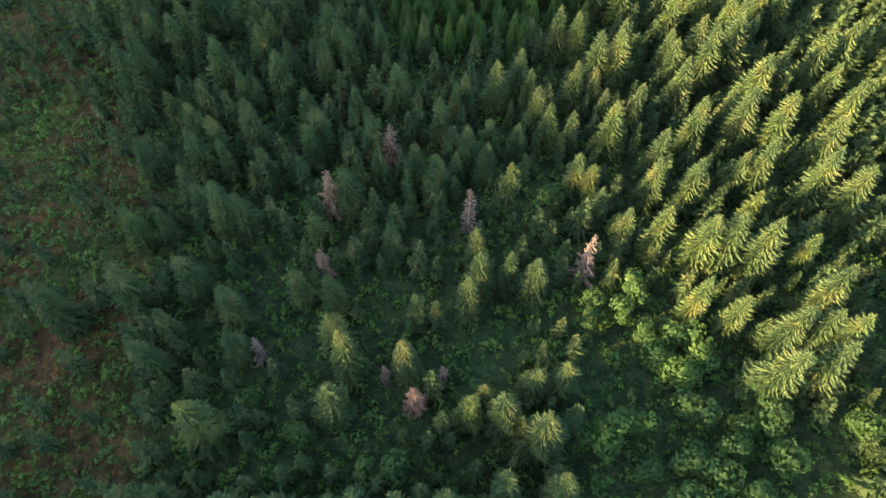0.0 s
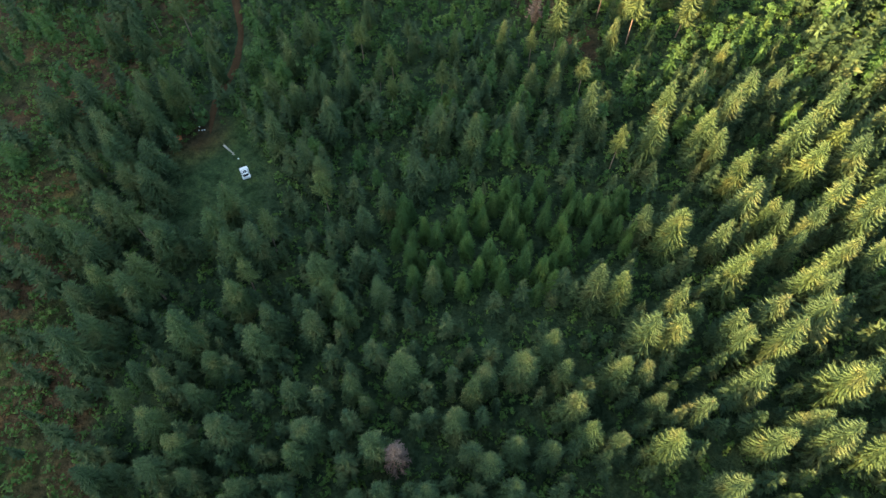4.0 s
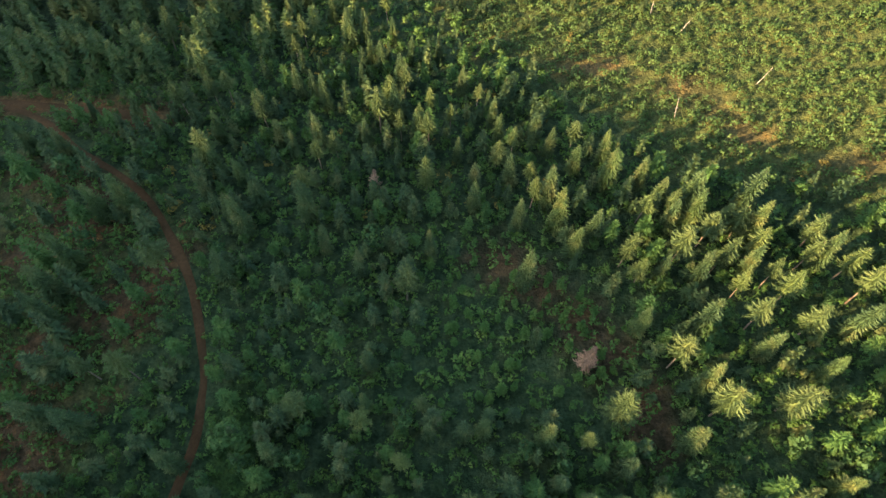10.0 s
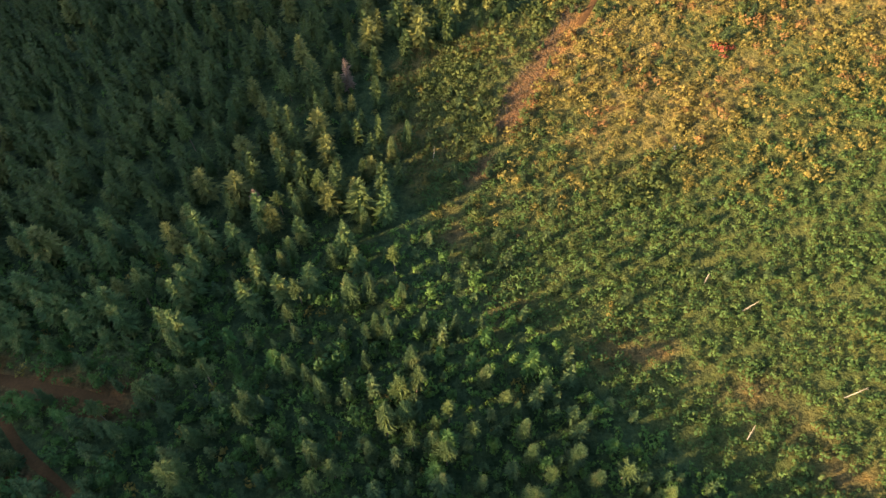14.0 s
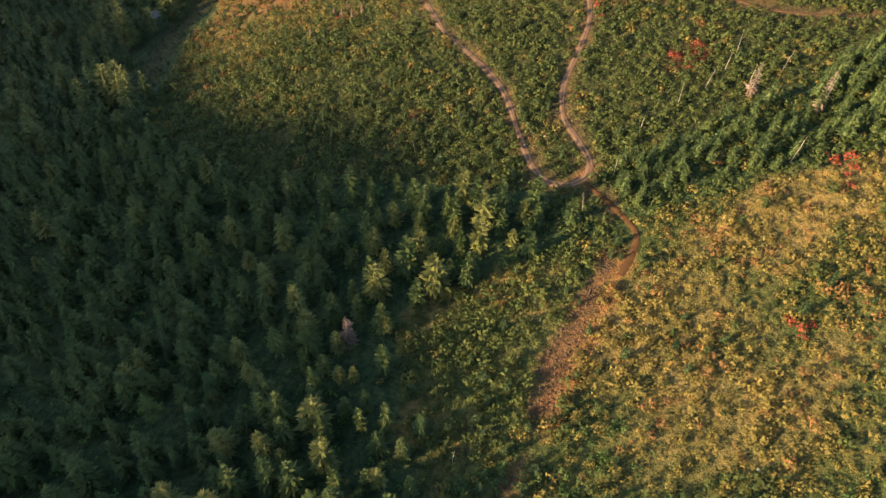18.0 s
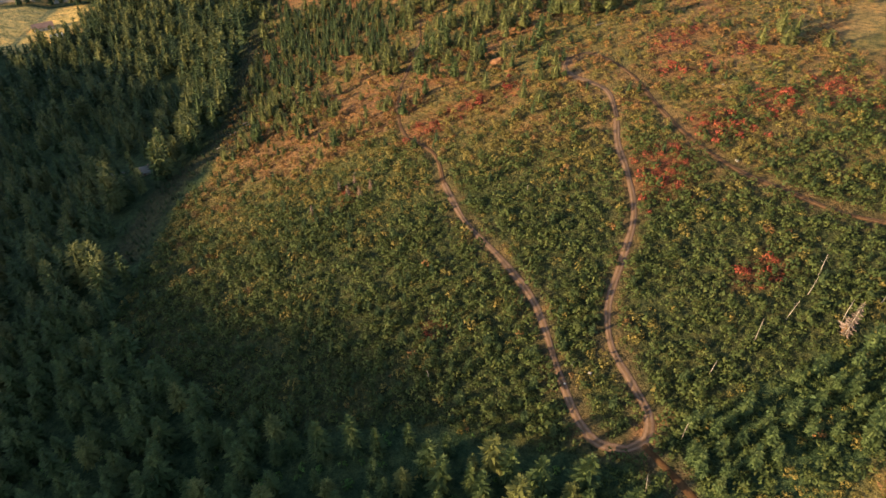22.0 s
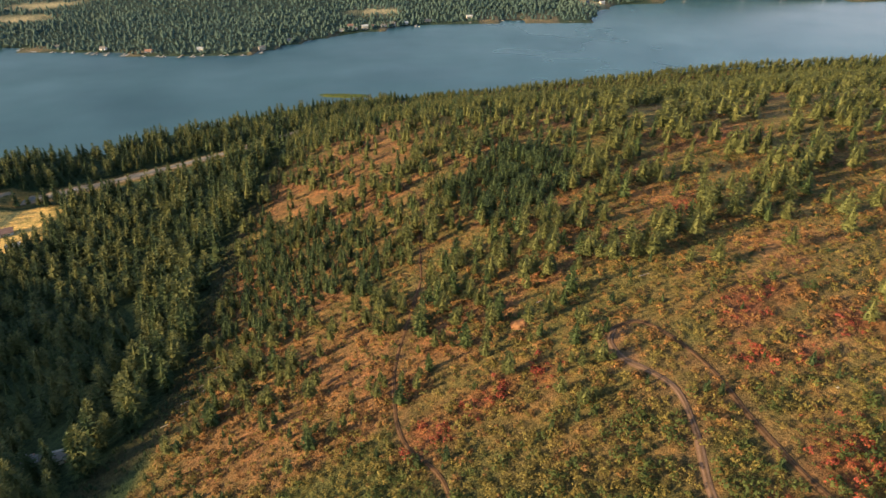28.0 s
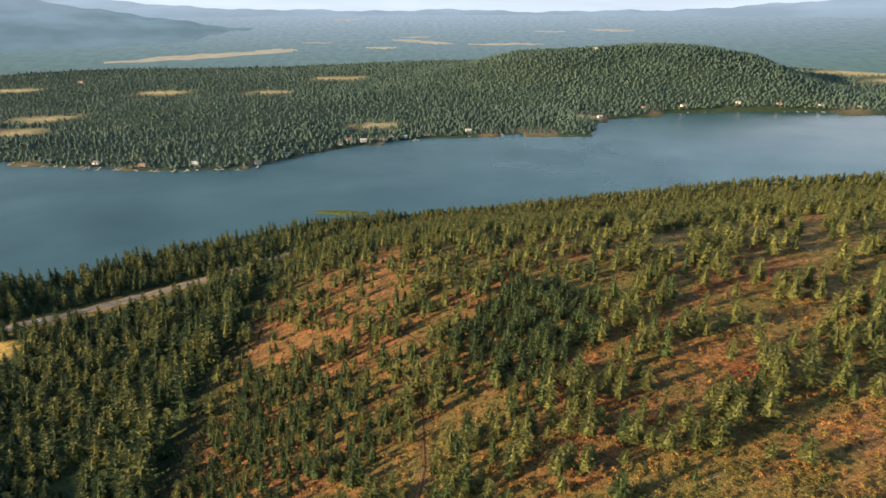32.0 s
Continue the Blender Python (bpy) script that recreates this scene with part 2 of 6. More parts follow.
HILL_X, HILL_Y = np.meshgrid(np.linspace(-480, 480, 7), np.linspace(-200, 1240, 10))
HILL_X, HILL_Y = HILL_X.ravel(), HILL_Y.ravel()
NEAR_SHORE = [(-5000, 900), (-450, 1070), (-345, 1095), (-320, 1135), (-165, 1245), (0, 1285), (200, 1310), (450, 1330), (5000, 1900)]
FAR_SHORE = [(-5000, 1900), (-700, 1563), (-455, 1506), (-303, 1510), (-218, 1601), (-173, 1655), (-15, 1729), (135, 1759), (285, 1741), (300, 1770),
             (339, 1885), (513, 1980), (675, 2002), (992, 1956), (5000, 1990)]


def along(line, x):
    a = np.array(line, float)
    return np.interp(x, a[:, 0], a[:, 1])


def smooth(a, b, v):
    k = np.clip((v - a) / (b - a), 0, 1)
    return k * k * (3 - 2 * k)


def ripple(x, y, size):
    """A gentle roll of the ground, between -1 and 1."""
    return (np.sin(x / size + 1.3) * np.cos(y / size * 0.83 + 0.4) + 0.6 * np.sin((x * 0.6 - y) / size * 1.7 + 2.1)) / 1.6


def hillside(x, y):
    x, y = np.clip(x, -430, 430), np.clip(y, -200, 1240)
    z = np.full(np.shape(x), -50.0)
    for cx, cy, k in zip(HILL_X, HILL_Y, HILL):
        z = z + k * np.exp(-((x - cx) ** 2 + (y - cy) ** 2) / 45000.0)
    return z


# Crest heights of the added hill, set by where its shade should fall.
SHADE_CREST = [(-3000, 120), (-600, 203), (-259, 186), (-246, 186), (-228, 177), (-209, 169), (-185, 170), (-160, 171), (-121, 174), (-82, 175), (-46, 172), (-5, 160), (32, 144), (59, 137), (84, 130), (111, 124), (135, 124), (162, 128), (200, 133), (235, 127), (262, 114), (290, 100),
         (322, 82), (353, 74), (386, 71), (424, 67), (480, 57), (523, 50), (560, 38), (640, 4), (700, -26), (800, -78), (880, -112), (6000, -112)]


def shade_ridge(x, y):
    """An unseen higher hill added across the western valley; its crest keeps the low sun from the lower forest."""
    crest = along(SHADE_CREST, y + 0.25 * (x + 740)) + 3 * ripple(x * 0.3, y, 17) + 4 * np.sin(y / 5.3 + 2 * np.sin(y / 17.0)) * np.sin(y / 9.1)
    side = np.exp(-np.maximum(np.abs(x + 740) - 20, 0) ** 2 / (2 * 115.0 ** 2))
    side = np.where(x < -740, np.maximum(side, 0.75), side)
    return -112 + (crest + 112) * side


def height(x, y):
    x, y = np.asarray(x, float), np.asarray(y, float)
    near, far = along(NEAR_SHORE, x), along(FAR_SHORE, x)
    z = hillside(x, y)
    z = np.where(x < -380, np.maximum(z, shade_ridge(x, y)), z)
    z = z + (LAKE + 1.5 - z) * smooth(-60, -4, y - near)
    z = np.maximum(z, LAKE + 1.5 * (y < near)) * (y < near) + (y >= near) * (LAKE - 3.0)
    beyond = y - far
    plain = LAKE + 2.0 + 6 * smooth(0, 120, beyond) + 7 * smooth(50, 500, beyond) * (1 + ripple(x, y, 190))
    ridge = along([(-220, 0), (-60, 14), (85, 42), (250, 76), (420, 90), (730, 95), (880, 76), (990, 30), (1090, 0)], x)
    plain = plain + ridge * np.exp(-((y - 2400 + 0.10 * (x - 600)) / 240.0) ** 2) * (1 + 0.10 * ripple(x, y, 70))
    return np.where(beyond > 0, plain, z)


def inside(x, y, poly):
    """Which of the points lie in the polygon."""
    x, y = np.asarray(x), np.asarray(y)
    got = np.zeros(x.shape, bool)
    for (ax, ay), (bx, by) in zip(poly, poly[1:] + poly[:1]):
        cross = (ay > y) != (by > y)
        got ^= cross & (x < (bx - ax) * (y - ay) / ((by - ay) or 1e-9) + ax)
    return got


def off_line(x, y, line):
    """How far the points are from a line of straight stretches."""
    best = np.full(np.shape(x), 1e9)
    for (ax, ay), (bx, by) in zip(line, line[1:]):
        dx, dy = bx - ax, by - ay
        k = np.clip(((x - ax) * dx + (y - ay) * dy) / (dx * dx + dy * dy), 0, 1)
        best = np.minimum(best, np.hypot(x - ax - k * dx, y - ay - k * dy))
    return best


# ---- plan: tracks, stands of trees, clearings ----
TRACK_WEST = [(-58, 168), (-58.5, 178), (-56, 190), (-56, 198), (-57, 207), (-63, 226), (-72, 242), (-80, 253), (-90, 262), (-103, 271), (-120, 286), (-150, 300)]
TRACK_CROSS = [(-160, 300), (-123, 292), (-105, 287), (-84, 282)]
TRACK_FAINT = [(-4, 324), (-4, 331), (0, 341), (8, 355), (16, 371), (22, 380)]
TRACK_EAST = [(38, 402), (42, 408), (45, 416), (41, 427), (34, 440)]
OLD_TRACE = [(120, 236), (96, 240), (75, 248), (66, 257), (62, 268), (54, 276), (43, 282), (34, 286), (22, 290), (10, 295), (1, 305), (-4, 318), (-4, 326)]
TRACK_LEFT = [(30, 439.5), (24, 442), (20, 449), (17, 464), (15, 480), (12, 494), (4, 512), (-7, 533), (-14, 556)]
TRACK_UPPER = [(-14, 556), (-18, 577), (-30, 596), (-34, 618), (-34, 640), (-30, 666), (-25, 700)]
TRACK_TOP = [(-25, 700), (-26, 755), (-24, 796), (-35, 826), (-48, 850)]
TRACK_RIGHT = [(30, 439.5), (35, 441.5), (37, 448), (35, 458), (32, 471), (34, 486), (41, 502), (48, 520), (50, 541), (50, 558), (53, 578), (53, 594), (48, 604), (42, 612), (40, 622), (43, 629)]
TRACK_BEND = [(43, 629), (51, 631), (58, 622), (65, 602), (69, 575), (75, 552), (84, 532), (94, 519), (109, 502), (140, 485), (180, 470)]
TRACKS = [(TRACK_WEST, 1.7), (TRACK_CROSS, 2.6), (TRACK_EAST, 1.6), (TRACK_LEFT, 1.9), (TRACK_RIGHT, 1.9), (TRACK_BEND, 1.6), (TRACK_UPPER, 1.3), (TRACK_TOP, 0.9)]
POWER_CUT = [(-150, 560), (-148, 611), (-128, 648), (-127, 698), (-144, 790), (-146, 842), (-140, 908), (-145, 970)]
HIGHWAY = [(-700, 850), (-385, 963), (-347, 981), (-302, 1006), (-263, 1027), (-213, 1052), (-171, 1085), (-120, 1130), (-40, 1190)]
VAN_CLEARING = [(-66, 162), (-52, 174), (-44, 160), (-39, 147), (-46, 136), (-64, 144)]
START_GAP = [(-34, 62), (0, 58), (14, 48), (10, 36), (-10, 30), (-34, 40)]
LEAF_STAND = [(25, 58), (48, 54), (62, 20), (60, -20), (10, -20), (22, 30)]
SAPLINGS = [(-10, 228), (12, 234), (33, 209), (26, 190), (-8, 196)]
BARE_WEST = [(-140, -60), (-60, -60), (-52, 30), (-60, 75), (-80, 136), (-80, 180), (-62, 240), (-95, 265), (-150, 280)]
HEDGE = [(33, 428), (46, 424), (69, 428), (112, 430), (170, 440), (175, 490), (123, 470), (93, 457), (68, 452), (45, 444)]
OPEN_HILL = [(3, 306), (29, 274), (50, 250), (95, 228), (300, 180), (300, 440), (112, 428), (46, 422), (20, 413), (-12, 408), (-24, 396), (-20, 360), (-12, 325)]
UPPER_CLEARING = [(28, 436), (-25, 456), (-60, 456), (-90, 470), (-138, 514), (-136, 560), (-135, 590), (-108, 660), (-40, 680), (60, 690), (140, 640), (300, 560), (300, 455), (112, 466), (45, 445)]
MID_STAND = [(-124, 706), (-107, 677), (-66, 700), (-38, 690), (-42, 745), (-78, 815), (-135, 830)]
DARK_STAND = [(-7, 822), (32, 860), (66, 840), (52, 757), (18, 735), (-7, 766)]
RUST_BANK = [(-134, 850), (-136, 926), (-94, 962), (-48, 998), (-28, 905), (-44, 866), (-77, 811)]
ORANGE_BANK = [(-113, 600), (-110, 661), (-77, 685), (-38, 678), (-35, 603), (-73, 588)]
LARCH_STAND = [(-14, 145), (1, 139), (9, 148), (36, 143), (36, 132), (16, 120), (-13, 125)]
STONY = [(8, 364), (13, 378), (22, 392), (36, 412), (40, 411), (31, 394), (22, 378), (13, 360)]
SOIL_TRACE = [(4, 230), (12, 224), (19, 218), (25, 208), (30, 200), (34, 188)]
GRASS_STRIP = [(-49, 196), (-48, 186), (-48, 176), (-50, 168)]
STRAW_FIELD = [(-440, 930), (-374, 945), (-334, 958), (-321, 932), (-320, 890), (-345, 860), (-440, 850)]

KNOLLS = [(188, 1100, 34, 46), (168, 832, 26, 24), (112, 1010, 24, 30), (-47, 975, 18, 14), (265, 1000, 34, 40), (118, 676, 20, 12), (96, 742, 22, 14)]


def knoll(x, y):
    """1 on the bare knolls of the upper slope, 0 away from them."""
    best = np.zeros(np.shape(x))
    for cx, cy, rx, ry in KNOLLS:
        best = np.maximum(best, 1 - smooth(0.7, 1.15, np.hypot((x - cx) / rx, (y - cy - 0.2 * (x - cx)) / ry)))
    return best


def on_track(x, y, spare=0.0):
    hit = np.zeros(np.shape(x), bool)
    for line, wide in TRACKS:
        hit |= off_line(x, y, line) < wide / 2 + spare
    return hit


def open_ground(x, y):
    return inside(x, y, OPEN_HILL) | inside(x, y, UPPER_CLEARING) | inside(x, y, BARE_WEST) | inside(x, y, VAN_CLEARING)


# ---- mesh helpers ----
def mesh_of(name, verts, faces, material, smooth_shade=False):
    """A mesh from arrays; faces all have the same number of corners."""
    verts, faces = np.asarray(verts, np.float32), np.asarray(faces, np.int32)
    me = bpy.data.meshes.new(name)
    me.vertices.add(len(verts))
    me.vertices.foreach_set("co", verts.ravel())
    n = faces.shape[1]
    me.loops.add(faces.size)
    me.loops.foreach_set("vertex_index", faces.ravel())
    me.polygons.add(len(faces))
    me.polygons.foreach_set("loop_start", np.arange(0, faces.size, n, dtype=np.int32))
    me.polygons.foreach_set("loop_total", np.full(len(faces), n, np.int32))
    me.update(calc_edges=True)
    me.polygons.foreach_set("use_smooth", np.full(len(faces), smooth_shade))
    me.materials.append(material)
    return me


def part(name, data, parent, label=""):
    """A mesh as a part of a thing (or of a part)."""
    ob = new(name, data)
    ob.parent = parent
    if label:
        tagged(ob, label)
    return ob


def bm_mesh(name, bm, material, smooth_shade=False):
    me = bpy.data.meshes.new(name)
    bm.to_mesh(me)
    bm.free()
    me.materials.append(material)
    if smooth_shade:
        me.polygons.foreach_set("use_smooth", np.full(len(me.polygons), True))
    return me


def box(bm, size, at, bevel=0.0, turn=0.0):
    made = bmesh.ops.create_cube(bm, size=1.0, matrix=Matrix.LocRotScale(at, Euler((0, 0, turn)), size))
    if bevel:
        edges = {e for v in made["verts"] for e in v.link_edges}
        bmesh.ops.bevel(bm, geom=list(edges), offset=bevel, segments=2, affect="EDGES")


def tube(points, radii, sides=6):
    """Vertices and triangles of a tapering tube along points."""
    v, f = [], []
    points = [Vector(p) for p in points]
    for i, (p, r) in enumerate(zip(points, radii)):
        d = (points[min(i + 1, len(points) - 1)] - points[max(i - 1, 0)]).normalized()
        a = d.orthogonal().normalized()
        b = d.cross(a)
        v += [p + r * (math.cos(k * math.tau / sides) * a + math.sin(k * math.tau / sides) * b) for k in range(sides)]
    for i in range(len(points) - 1):
        for k in range(sides):
            q, w = i * sides + k, i * sides + (k + 1) % sides
            f += [(q, w, w + sides), (q, w + sides, q + sides)]
    return np.array([tuple(p) for p in v]), np.array(f)


# ---- plants: each shape is 1 m high and gets its size where it stands ----
def conifer(rng, whorls, arms, twigs, spread=0.15, low=0.06, droop=0.42, ragged=0.25, core=True):
    """Needle crown: whorls of boughs that sag and turn up at the tip, feathered with narrow side twigs, round a dark core."""
    v, f = [], []

    def tri(a, b, c):
        f.append((len(v), len(v) + 1, len(v) + 2))
        v.extend((a, b, c))

    sector = [rng.uniform(1 - ragged * 0.5, 1 + ragged * 0.35) for _ in range(7)]
    for i in range(whorls):
        u = i / (whorls - 1)
        z = low + (0.985 - low) * u ** 0.94 + rng.uniform(-0.006, 0.006)
        reach = spread * ((1 - u) ** 0.62 * (0.74 + 0.26 * min(1.0, u * 5 + 0.35)) + 0.045) * rng.uniform(0.9, 1.08)
        turn = rng.random() * math.tau
        count = max(6, round(arms * (0.55 + 0.45 * (1 - u))))
        for k in range(count):
            a = turn + (k + rng.random() * 0.45) * math.tau / count
            r = reach * sector[int(a / math.tau * 7 + u * 3) % 7] * (1 + ragged * rng.uniform(-0.6, 0.4))
            d, s = np.array((math.cos(a), math.sin(a), 0)), np.array((-math.sin(a), math.cos(a), 0))
            sag = droop * (1.05 - 1.3 * u)
            root = np.array((0, 0, z + 0.02))
            mid = d * r * 0.58 + (0, 0, z - r * sag * 0.75)
            tip = d * r + (0, 0, z - r * (sag * 0.85 - 0.10))
            w = r * 0.065 + 0.0012
            tri(root, mid - s * w, tip)
            tri(root, tip, mid + s * w)
            for q in range(twigs):
                e = 0.30 + 0.66 * (q + 0.5) / twigs
                side = 1 if (q + k) % 2 else -1
                b0 = root + (mid - root) * e / 0.58 if e < 0.58 else mid + (tip - mid) * (e - 0.58) / 0.42
                g = d * 0.74 + s * side * 0.67
                n = s * 0.74 - d * side * 0.67
                long = r * (0.36 - 0.17 * e) * rng.uniform(0.8, 1.2) + 0.004
                n = (n + (0, 0, rng.uniform(-0.7, 0.7))) * (r * 0.055 + 0.0012)
                tri(b0 - n, b0 + n, b0 + g * long + (0, 0, long * rng.uniform(-0.15, 0.32)))
    for k in range(5):
        a = k * math.tau / 5
        tri(np.array((0.006 * math.cos(a), 0.006 * math.sin(a), 0.95)), np.array((0.006 * math.cos(a + 1.4), 0.006 * math.sin(a + 1.4), 0.95)), np.array((0, 0, 1.02)))
    if core:
        for k in range(6):
            a, b = k * math.tau / 6, (k + 1) * math.tau / 6
            c = spread * 0.46
            tri(np.array((c * math.cos(a), c * math.sin(a), low + 0.02)), np.array((c * math.cos(b), c * math.sin(b), low + 0.02)), np.array((0, 0, 0.93)))
    return np.array(v), np.array(f)


def tufted(rng, count, spread, low=0.1, size=0.06, round_top=0.75):
    """A conifer seen from afar: overlapping pointed sprays of needles on an uneven cone."""
    v, f = [], []
    bulge = [rng.uniform(0.74, 1.18) for _ in range(7)]
    for i in range(count):
        u = i / count
        a = i * 2.4 + rng.gauss(0, 0.5)
        r = spread * (1 - u) ** round_top * min(1.0, 0.58 + 1.9 * u) * bulge[int(a * 1.1 + u * 4) % 7] * rng.uniform(0.62, 1.04) + 0.005
        p = np.array((math.cos(a) * r, math.sin(a) * r, low + (0.95 - low) * u))
        d = np.array((math.cos(a), math.sin(a), -0.15 + 0.9 * u * u + rng.gauss(0, 0.3)))
        d /= np.linalg.norm(d)
        s = np.array((-math.sin(a), math.cos(a), 0)) + np.cross(d, (-math.sin(a), math.cos(a), 0)) * rng.gauss(0, 0.55)
        w = size * (0.55 + 0.45 * (1 - u)) * rng.uniform(0.75, 1.2)
        s *= w * 0.62 / np.linalg.norm(s)
        n = len(v)
        v.extend((p - s - d * w * 0.9, p + s - d * w * 0.9, p + d * w * 1.15))
        f.append((n, n + 1, n + 2))
    n = len(v)
    for k in range(6):
        t = k * math.tau / 6
        v.append(np.array((spread * 0.62 * math.cos(t), spread * 0.62 * math.sin(t), low + 0.05)))
    v.append(np.array((0, 0, low + 0.80 * (1 - low))))
    f.extend((n + k, n + (k + 1) % 6, n + 6) for k in range(6))
    return np.array(v), np.array(f)


def leafy(rng, count, wide, low, size, lumps=6):
    """Broad-leaved crown: sprays of leaves on several lumps, with gaps between them."""
    v, f = [], []
    lump = [(np.array((rng.uniform(-1, 1) * wide * 0.55, rng.uniform(-1, 1) * wide * 0.55, low + (0.92 - low) * (q + 0.5) / lumps)), wide * rng.uniform(0.42, 0.7)) for q in range(lumps)]
    for i in range(count):
        c, r = lump[i % lumps]
        d = np.array([rng.gauss(0, 1) for _ in range(3)])
        d /= np.linalg.norm(d)
        d[2] = d[2] * 0.85 + 0.15
        p = c + d * r * rng.uniform(0.72, 1.05)
        a = np.array([rng.gauss(0, 1) for _ in range(3)])
        a -= d * a.dot(d) * 0.7
        a *= size * rng.uniform(0.7, 1.3) / np.linalg.norm(a)
        b = np.cross(d, a)
        n = len(v)
        v.extend((p - a * 0.8 - b * 0.5, p - a * 0.2 + b * 0.8 + d * size * 0.2, p + a))
        f.append((n, n + 1, n + 2))
    return np.array(v), np.array(f)


def bush(rng, count, size=0.2, lumps=4):
    """A low shrub: small leaf sprays over a few round heads."""
    v, f = [], []
    heads = [(np.array((0.34 * math.cos(q * math.tau / (lumps - 1) + 0.4), 0.34 * math.sin(q * math.tau / (lumps - 1) + 0.4), rng.uniform(0.22, 0.45))), rng.uniform(0.28, 0.38)) for q in range(lumps - 1)]
    heads.append((np.array((rng.uniform(-0.1, 0.1), rng.uniform(-0.1, 0.1), 0.55)), 0.38))
    for i in range(count):
        c, r = heads[i % lumps]
        d = np.array((rng.gauss(0, 0.8), rng.gauss(0, 0.8), abs(rng.gauss(0.3, 0.6))))
        d /= np.linalg.norm(d)
        p = c + d * r * rng.uniform(0.8, 1.08)
        d = d + (rng.gauss(0, 0.45), rng.gauss(0, 0.45), 0.2)
        s = np.cross(d, (rng.gauss(0, 1), rng.gauss(0, 1), rng.gauss(0, 1)))
        s *= size * rng.uniform(0.65, 1.3) / np.linalg.norm(s)
        b = np.cross(d / np.linalg.norm(d), s)
        n = len(v)
        v.extend((p - s * 0.8 - b * 0.5, p + s * 0.8 - b * 0.4, p + b * 1.0))
        f.append((n, n + 1, n + 2))
    return np.array(v), np.array(f)


def spire(rng):
    """A far conifer: three ragged skirts."""
    v, f = [], []
    for z0, z1, r in ((0.02, 0.55, 0.17), (0.30, 0.80, 0.125), (0.56, 1.0, 0.08)):
        n = len(v)
        v.append((0, 0, z1))
        for k in range(5):
            a = (k + rng.random() * 0.6) * math.tau / 5
            q = r * rng.uniform(0.75, 1.2)
            v.append((q * math.cos(a), q * math.sin(a), z0 + rng.uniform(-0.03, 0.06)))
        f += [(n, n + 1 + k, n + 1 + (k + 1) % 5) for k in range(5)]
    return np.array(v, float), np.array(f)


rng = random.Random(5)
FIRS_FINE = [conifer(rng, 25, 14, 6, spread=s, ragged=g) for s, g in ((0.145, 0.3), (0.16, 0.4), (0.175, 0.3), (0.19, 0.45), (0.165, 0.5), (0.20, 0.35))]
PINES_FINE = [conifer(rng, 17, 10, 7, spread=s, low=w, droop=0.2, ragged=0.6) for s, w in ((0.15, 0.40), (0.14, 0.48), (0.165, 0.30), (0.17, 0.52))]
FIRS_MID = [tufted(rng, 170, s, 0.05, 0.060, 0.72) for s in (0.15, 0.17, 0.19, 0.16)]
PINES_MID = [tufted(rng, 150, s, w, 0.060, 0.55) for s, w in ((0.17, 0.2), (0.155, 0.28), (0.19, 0.12))]
FIRS_PLAIN = [tufted(rng, 80, s, 0.06, 0.080, 0.70) for s in (0.155, 0.175, 0.165, 0.19)]
PINES_PLAIN = [tufted(rng, 80, s, w, 0.080, 0.45) for s, w in ((0.18, 0.18), (0.21, 0.10), (0.17, 0.26), (0.19, 0.14))]
PINES_UPPER = [tufted(rng, 180, s, w, 0.054, 0.45) for s, w in ((0.18, 0.16), (0.21, 0.10), (0.165, 0.24), (0.19, 0.12), (0.20, 0.2))]
FIRS_UPPER = [tufted(rng, 160, s, 0.05, 0.056, 0.68) for s in (0.155, 0.175, 0.165, 0.19)]
DARK_CROWNS = [tufted(rng, 120, s, 0.08, 0.075, 0.45) for s in (0.19, 0.22, 0.20)]
BROAD_FINE = [leafy(rng, 1000, 0.30, 0.22, 0.040, 9) for _ in range(3)]
BROAD_MID = [leafy(rng, 190, 0.27, 0.2, 0.066, 7) for _ in range(3)]
SPIRES = [spire(rng) for _ in range(4)]
BUSHES = [bush(rng, 40, 0.155) for _ in range(8)]
BUSHES_SMALL = [bush(rng, 24, 0.20, 3) for _ in range(6)]
STEM = tube([(0, 0, -0.03), (0.002, 0, 0.3), (0, 0, 0.95)], (0.0125, 0.009, 0.002), 6)


def planted(name, shapes, xs, ys, tall, wide, material, seed, sink=0.0, stems=None):
    """Many plants in one mesh: one of the shapes at every place, turned and scaled. wide: breadth as a share of the height."""
    r = np.random.default_rng(seed)
    xs, ys = np.asarray(xs, float), np.asarray(ys, float)
    tall, wide = np.broadcast_to(tall, xs.shape), np.broadcast_to(wide, xs.shape)
    zs = height(xs, ys) - sink
    pick, turn = r.integers(0, len(shapes), len(xs)), r.random(len(xs)) * math.tau
    lean = r.normal(0, 0.025, (len(xs), 2))
    vv, ff, n = [], [], 0
    for k, (v, f) in enumerate(shapes):
        m = pick == k
        if not m.any():
            continue
        c, s = np.cos(turn[m])[:, None], np.sin(turn[m])[:, None]
        h, w = tall[m][:, None], (tall[m] * wide[m])[:, None]
        z = v[:, 2][None] * h
        x = (v[:, 0] * c - v[:, 1] * s) * w + xs[m][:, None] + z * lean[m][:, :1]
        y = (v[:, 0] * s + v[:, 1] * c) * w + ys[m][:, None] + z * lean[m][:, 1:]
        vv.append(np.stack((x, y, z + zs[m][:, None]), -1).reshape(-1, 3))
        ff.append((f[None] + (n + np.arange(m.sum()) * len(v))[:, None, None]).reshape(-1, 3))
        n += m.sum() * len(v)
    return new(name, mesh_of(name, np.concatenate(vv), np.concatenate(ff), material))


